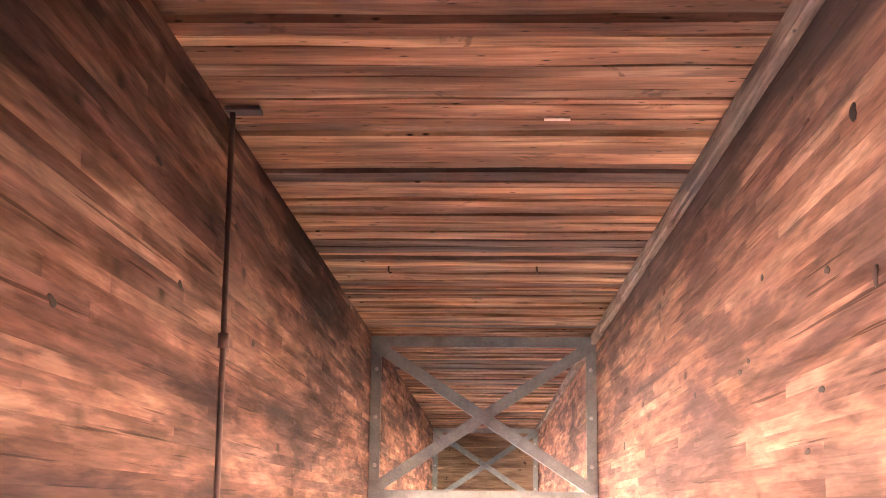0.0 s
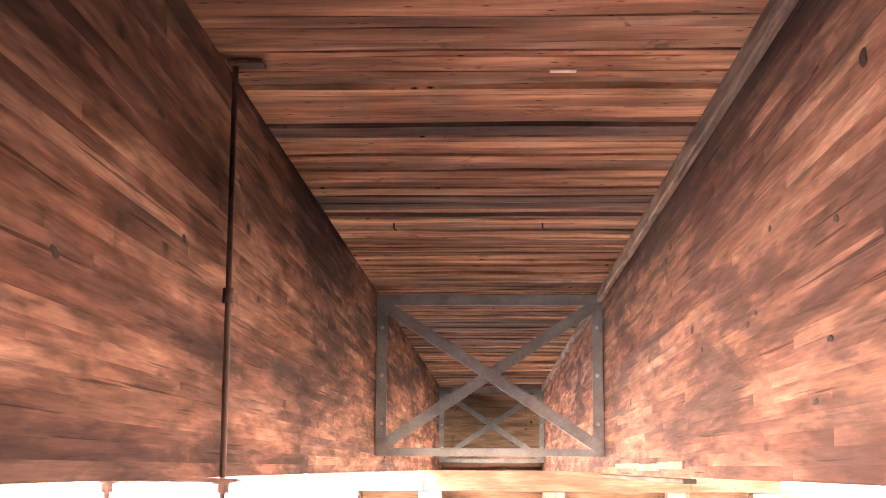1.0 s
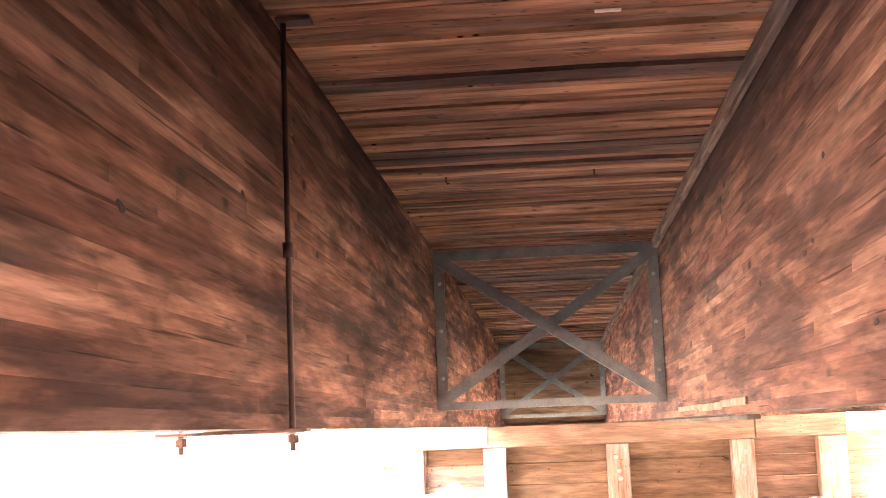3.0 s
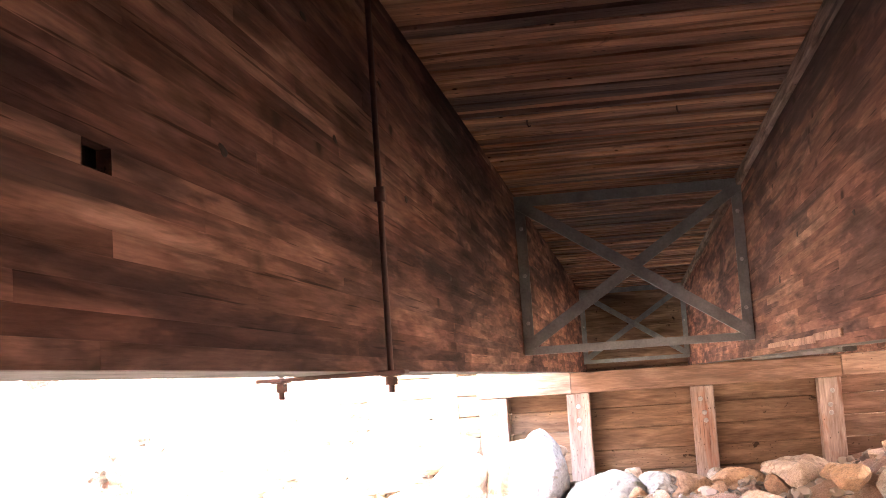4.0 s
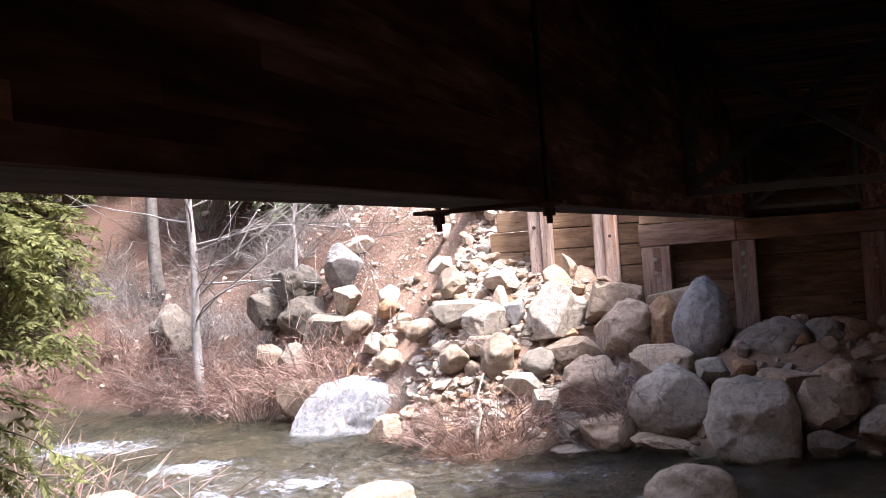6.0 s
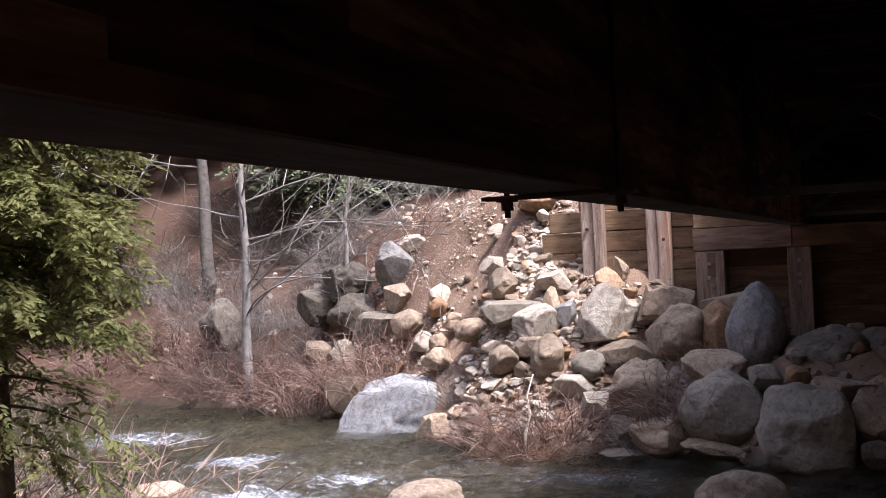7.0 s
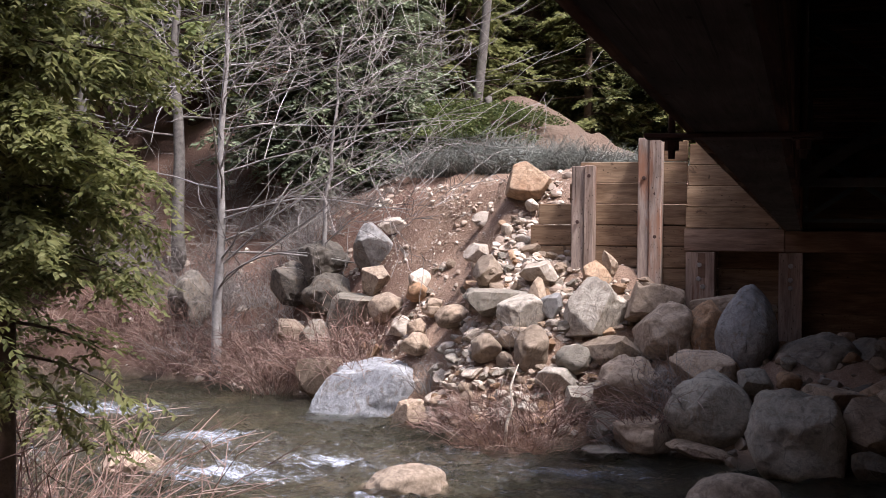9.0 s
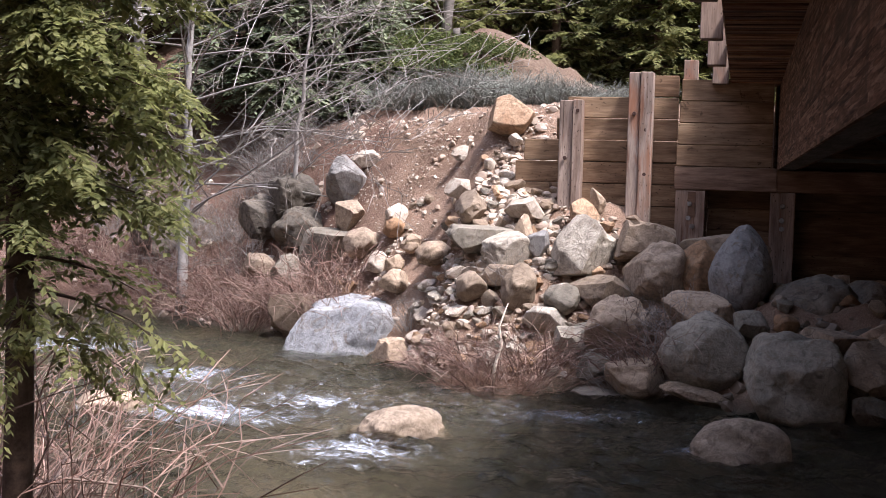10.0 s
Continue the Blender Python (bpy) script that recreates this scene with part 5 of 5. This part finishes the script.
def conifer_meshes(seed, tall, width, bare, mat, size):
    r = random.Random(seed)
    trunk, boughs, foliage = Geo(), Geo(), Geo()
    rad = tall * 0.016
    pts = [Vector((0.05 * math.sin(i * 0.8 + seed), 0, tall * i / 10)) for i in range(11)]
    trunk.tube(pts, [rad * (1.15 - 0.1 * i) for i in range(11)], 9)
    z = bare * tall
    while z < tall * 0.98:
        f = (z - bare * tall) / (tall * (1 - bare))
        reach = width * (1 - f) ** 0.75 * (0.55 + 0.45 * min(1, f * 6)) + 0.25
        for i in range(r.choice((4, 5, 6))):
            a = r.uniform(0, 2 * math.pi)
            length = reach * r.uniform(0.6, 1.15)
            d = Vector((math.cos(a), math.sin(a), 0.1 - 0.25 * (1 - f)))
            p = Vector((0, 0, z + r.uniform(-0.2, 0.2)))
            q = p + d * length + Vector((0, 0, -0.12 * length))
            boughs.tube([p, p.lerp(q, 0.6) + Vector((0, 0, 0.05 * length)), q], [rad * 0.16, rad * 0.1, rad * 0.03], 3, cap=False)
            for k in range(int(3 + length * 3.2)):
                u = r.uniform(0.25, 1.0)
                c = p.lerp(q, u) + Vector((r.gauss(0, 0.08), r.gauss(0, 0.08), r.gauss(0, 0.06)))
                e = (d + Vector((r.gauss(0, 0.7), r.gauss(0, 0.7), r.gauss(-0.1, 0.25)))).normalized()
                spray(foliage, c, e, r.uniform(0.4, 0.85) * (0.6 + 0.3 * length), r, size)
        z += tall * 0.028
    return trunk, boughs, foliage


FIRS = []
for seed, tall, width, bare, mat, size, bark in ((1, 13, 2.3, 0.10, M_FIR, 0.26, M_BARK), (2, 17, 2.6, 0.20, M_FIR, 0.28, M_BARK_RED), (3, 9, 2.0, 0.06, M_GREYFIR, 0.22, M_BARK), (4, 20, 2.8, 0.32, M_FIR, 0.30, M_BARK_RED), (5, 11, 2.2, 0.08, M_CEDAR, 0.25, M_BARK_RED)):
    tr, bo, fo = conifer_meshes(seed, tall, width, bare, mat, size)
    FIRS.append((tr.mesh("trunk", bark, True), fo.mesh("foliage", mat), bo.mesh("branchwork", bark, True)))
FIR_LABELS = ("dark green fir with low boughs in the forest", "tall fir with a bare lower trunk in the forest", "grey-green young fir on the slope", "tall pine with a long bare trunk", "yellow-green cedar at the forest's edge")


def conifer(kind, x, y, scale=1.0):
    t = empty("conifer", x, y, float(height(x, y)) - 0.2, FIR_LABELS[kind], "tree", "forest trees")
    t.rotation_euler = (0, 0, rng.uniform(0, 6.28))
    t.scale = (scale, scale, scale)
    part("trunk", FIRS[kind][0], t)
    part("branchwork", FIRS[kind][2], t, kind="stuff")
    part("foliage", FIRS[kind][1], t, kind="stuff")


# trees that stand out one by one
for kind, x, y, s in ((2, -11.2, 28.2, 0.75), (4, -10.6, 33.5, 0.9), (1, -9.6, 35.5, 1.1), (4, -8.4, 36.0, 0.8), (3, -8.6, 37.5, 1.0), (3, -8.0, 36.4, 1.15), (0, -15.5, 31.0, 1.0), (1, -17.5, 29.5, 1.0), (0, -5.0, 41.0, 0.8), (4, -12.2, 36.0, 1.0), (0, -14.0, 35.0, 1.1), (2, -10.3, 30.0, 0.9), (4, -17.0, 25.5, 0.9), (0, -19.0, 28.0, 1.0), (2, -20.0, 25.0, 1.0), (4, -7.2, 40.0, 0.9), (0, -2.5, 42.0, 0.9), (4, -1.0, 40.0, 0.8), (4, -9.0, 42.0, 1.0), (4, -6.2, 35.0, 0.75), (0, -4.9, 36.5, 0.7), (4, -3.6, 34.5, 0.7), (0, -2.4, 36.0, 0.75), (4, -8.9, 32.6, 0.7), (2, -5.6, 38.5, 0.9), (2, -3.0, 39.0, 0.9), (4, -1.2, 35.5, 0.7)):
    conifer(kind, x, y, s)
for x, y, s in ((-6.3, 42.0, 0.9), (-5.2, 45.0, 1.0), (-4.4, 41.0, 0.85), (-3.6, 47.0, 1.1), (-2.9, 43.5, 0.9), (-2.0, 39.5, 0.8), (-1.2, 45.0, 1.0), (-0.3, 42.0, 0.9), (-4.0, 50.0, 1.1), (-2.4, 52.0, 1.0)):
    conifer(3, x, y, s)
placed = 0
while placed < 95:
    y = rng.uniform(36, 88)
    x = rng.uniform(-0.78 * y, 0.14 * y + 3)
    if y < 44 and -9.5 < x < -1.5:
        continue
    conifer(rng.choice((0, 0, 1, 1, 3, 4)), x, y, rng.uniform(0.8, 1.35))
    placed += 1


def bush_mesh(seed, mat, size, count):
    """A low dome of leafy shoots."""
    r = random.Random(seed)
    g = Geo()
    for i in range(count):
        a, f = r.uniform(0, 6.28), r.random() ** 0.6
        rad = (1 + 0.25 * math.sin(3 * a + seed)) * f
        p = Vector((rad * math.cos(a), rad * math.sin(a), 0.75 * (1 - f * f * 0.8) * r.uniform(0.45, 1.05)))
        d = Vector((p.x * 0.5 + r.gauss(0, 0.4), p.y * 0.5 + r.gauss(0, 0.4), 0.8)).normalized()
        for k in range(8):
            e = (d * 0.5 + Vector((r.gauss(0, 0.8), r.gauss(0, 0.8), r.gauss(0.2, 0.6)))).normalized()
            nn = e.cross(Vector((r.gauss(0, 1), r.gauss(0, 1), r.gauss(0, 1)))).normalized()
            g.leaf(p + d * 0.03 * k, e, nn, size * r.uniform(0.7, 1.3), size * 0.55)
    return g.mesh("foliage", mat)


MANZ = [bush_mesh(81 + i, M_MANZ, 0.075, 620) for i in range(2)]
BRUSH = [twig_mesh(91 + i, 420, 0.95, 1.5, M_BRUSH, 0.007, 0.05) for i in range(2)]
for x, y, s in ((-7.6, 27.2, 1.25), (-8.6, 27.6, 1.15), (-9.6, 27.4, 1.0), (-8.0, 28.6, 1.4), (-9.4, 28.8, 1.3), (-6.9, 28.2, 1.0), (-10.6, 27.8, 0.9)):
    shrub(MANZ, x, y, s, "rounded evergreen shrub with bright green leaves", "evergreen shrubs", "leafy_bush", tall=0.62)
for x, y, s in ((-7.0, 25.2, 1.0), (-6.2, 25.0, 1.0), (-5.4, 25.3, 0.95), (-7.7, 25.4, 0.9), (-4.6, 25.0, 0.7), (-5.0, 26.6, 0.8), (-4.0, 26.4, 0.7), (-3.4, 25.4, 0.6), (-6.5, 26.2, 1.0)):
    shrub(BRUSH, x, y, s, "low grey-green brush on top of the embankment", "grey brush", "brush", tall=0.85)
for i in range(40):
    y = rng.uniform(33, 60)
    x = rng.uniform(-0.75 * y, 0.12 * y)
    if y < 38 and -9 < x < -2:
        continue
    shrub(MANZ, x, y, rng.uniform(1.0, 2.2), "leafy undergrowth at the forest's edge", "undergrowth", "leafy_bush")
for x, y, s in ((-9.2, 39.5, 2.6), (-7.6, 41.5, 3.0), (-6.0, 39.8, 2.6), (-4.6, 43.0, 3.0), (-3.2, 40.6, 2.7), (-1.8, 42.6, 3.0), (-0.4, 40.0, 2.6), (1.2, 43.0, 3.0), (-10.8, 41.0, 3.0), (-12.6, 38.5, 2.6)):
    shrub(MANZ, x, y, s, "tall leafy undergrowth between the forest trunks", "undergrowth", "leafy_bush", tall=1.7)
for kind, x, y, s in ((2, -10.4, 26.4, 0.72), (2, -9.3, 27.0, 0.66), (2, -11.6, 27.6, 0.85)):
    conifer(kind, x, y, s)
for x, y, s in ((-10.2, 23.4, 0.8), (-9.6, 23.9, 0.8), (-9.1, 23.6, 0.7), (-8.6, 23.9, 0.7), (-10.8, 23.9, 0.9), (-9.9, 24.8, 0.8)):
    shrub(GREYB, x, y, s, "tangle of leafless grey twigs on the bank", "grey twig bushes")
for i in range(7):
    x = rng.uniform(-11.5, -8.3)
    shrub(GREYB, x, rng.uniform(21.8, 24.3), rng.uniform(0.6, 1.1), "tangle of leafless grey twigs on the bank", "grey twig bushes")
for x, y, rad, tall, lean, label in ((-8.55, 31.6, 0.12, 9.6, 0.11, "pale grey dead tree trunk leaning on the mound"), (-8.15, 31.8, 0.15, 1.1, 0.0, "short pale grey broken tree stump on the mound")):
    g = Geo().tube([(0.03 * math.sin(i * 1.3) + lean * tall * i / 8, 0, -0.3 + tall * i / 8) for i in range(9)], [rad * (1.1 - 0.06 * i) for i in range(9)], 10)
    thing("dead_trunk", g.mesh("dead_trunk", M_SNAG, True), (x, y, float(height(x, y))), label, "tree", "dead trunks on the mound")

# red twigs round the cedar's foot and in the tuft at the waterline
for x, y, k in ((-4.86, 6.0, 1.25), (-4.6, 5.9, 1.1), (-5.0, 6.6, 1.35), (-5.25, 7.2, 1.3), (-4.75, 6.9, 1.0), (-5.5, 7.9, 1.25), (-5.75, 8.3, 1.1)):
    shrub(THIN, x, y, k, "leafless brown twigs on the near bank", "twigs on the near bank")
for x, y, k in ((-4.5, 16.5, 0.62), (-3.85, 16.55, 0.55), (-4.2, 16.35, 0.5)):
    shrub(RED, x, y, k, "red-brown leafless bush at the water's edge", "red twig bushes")
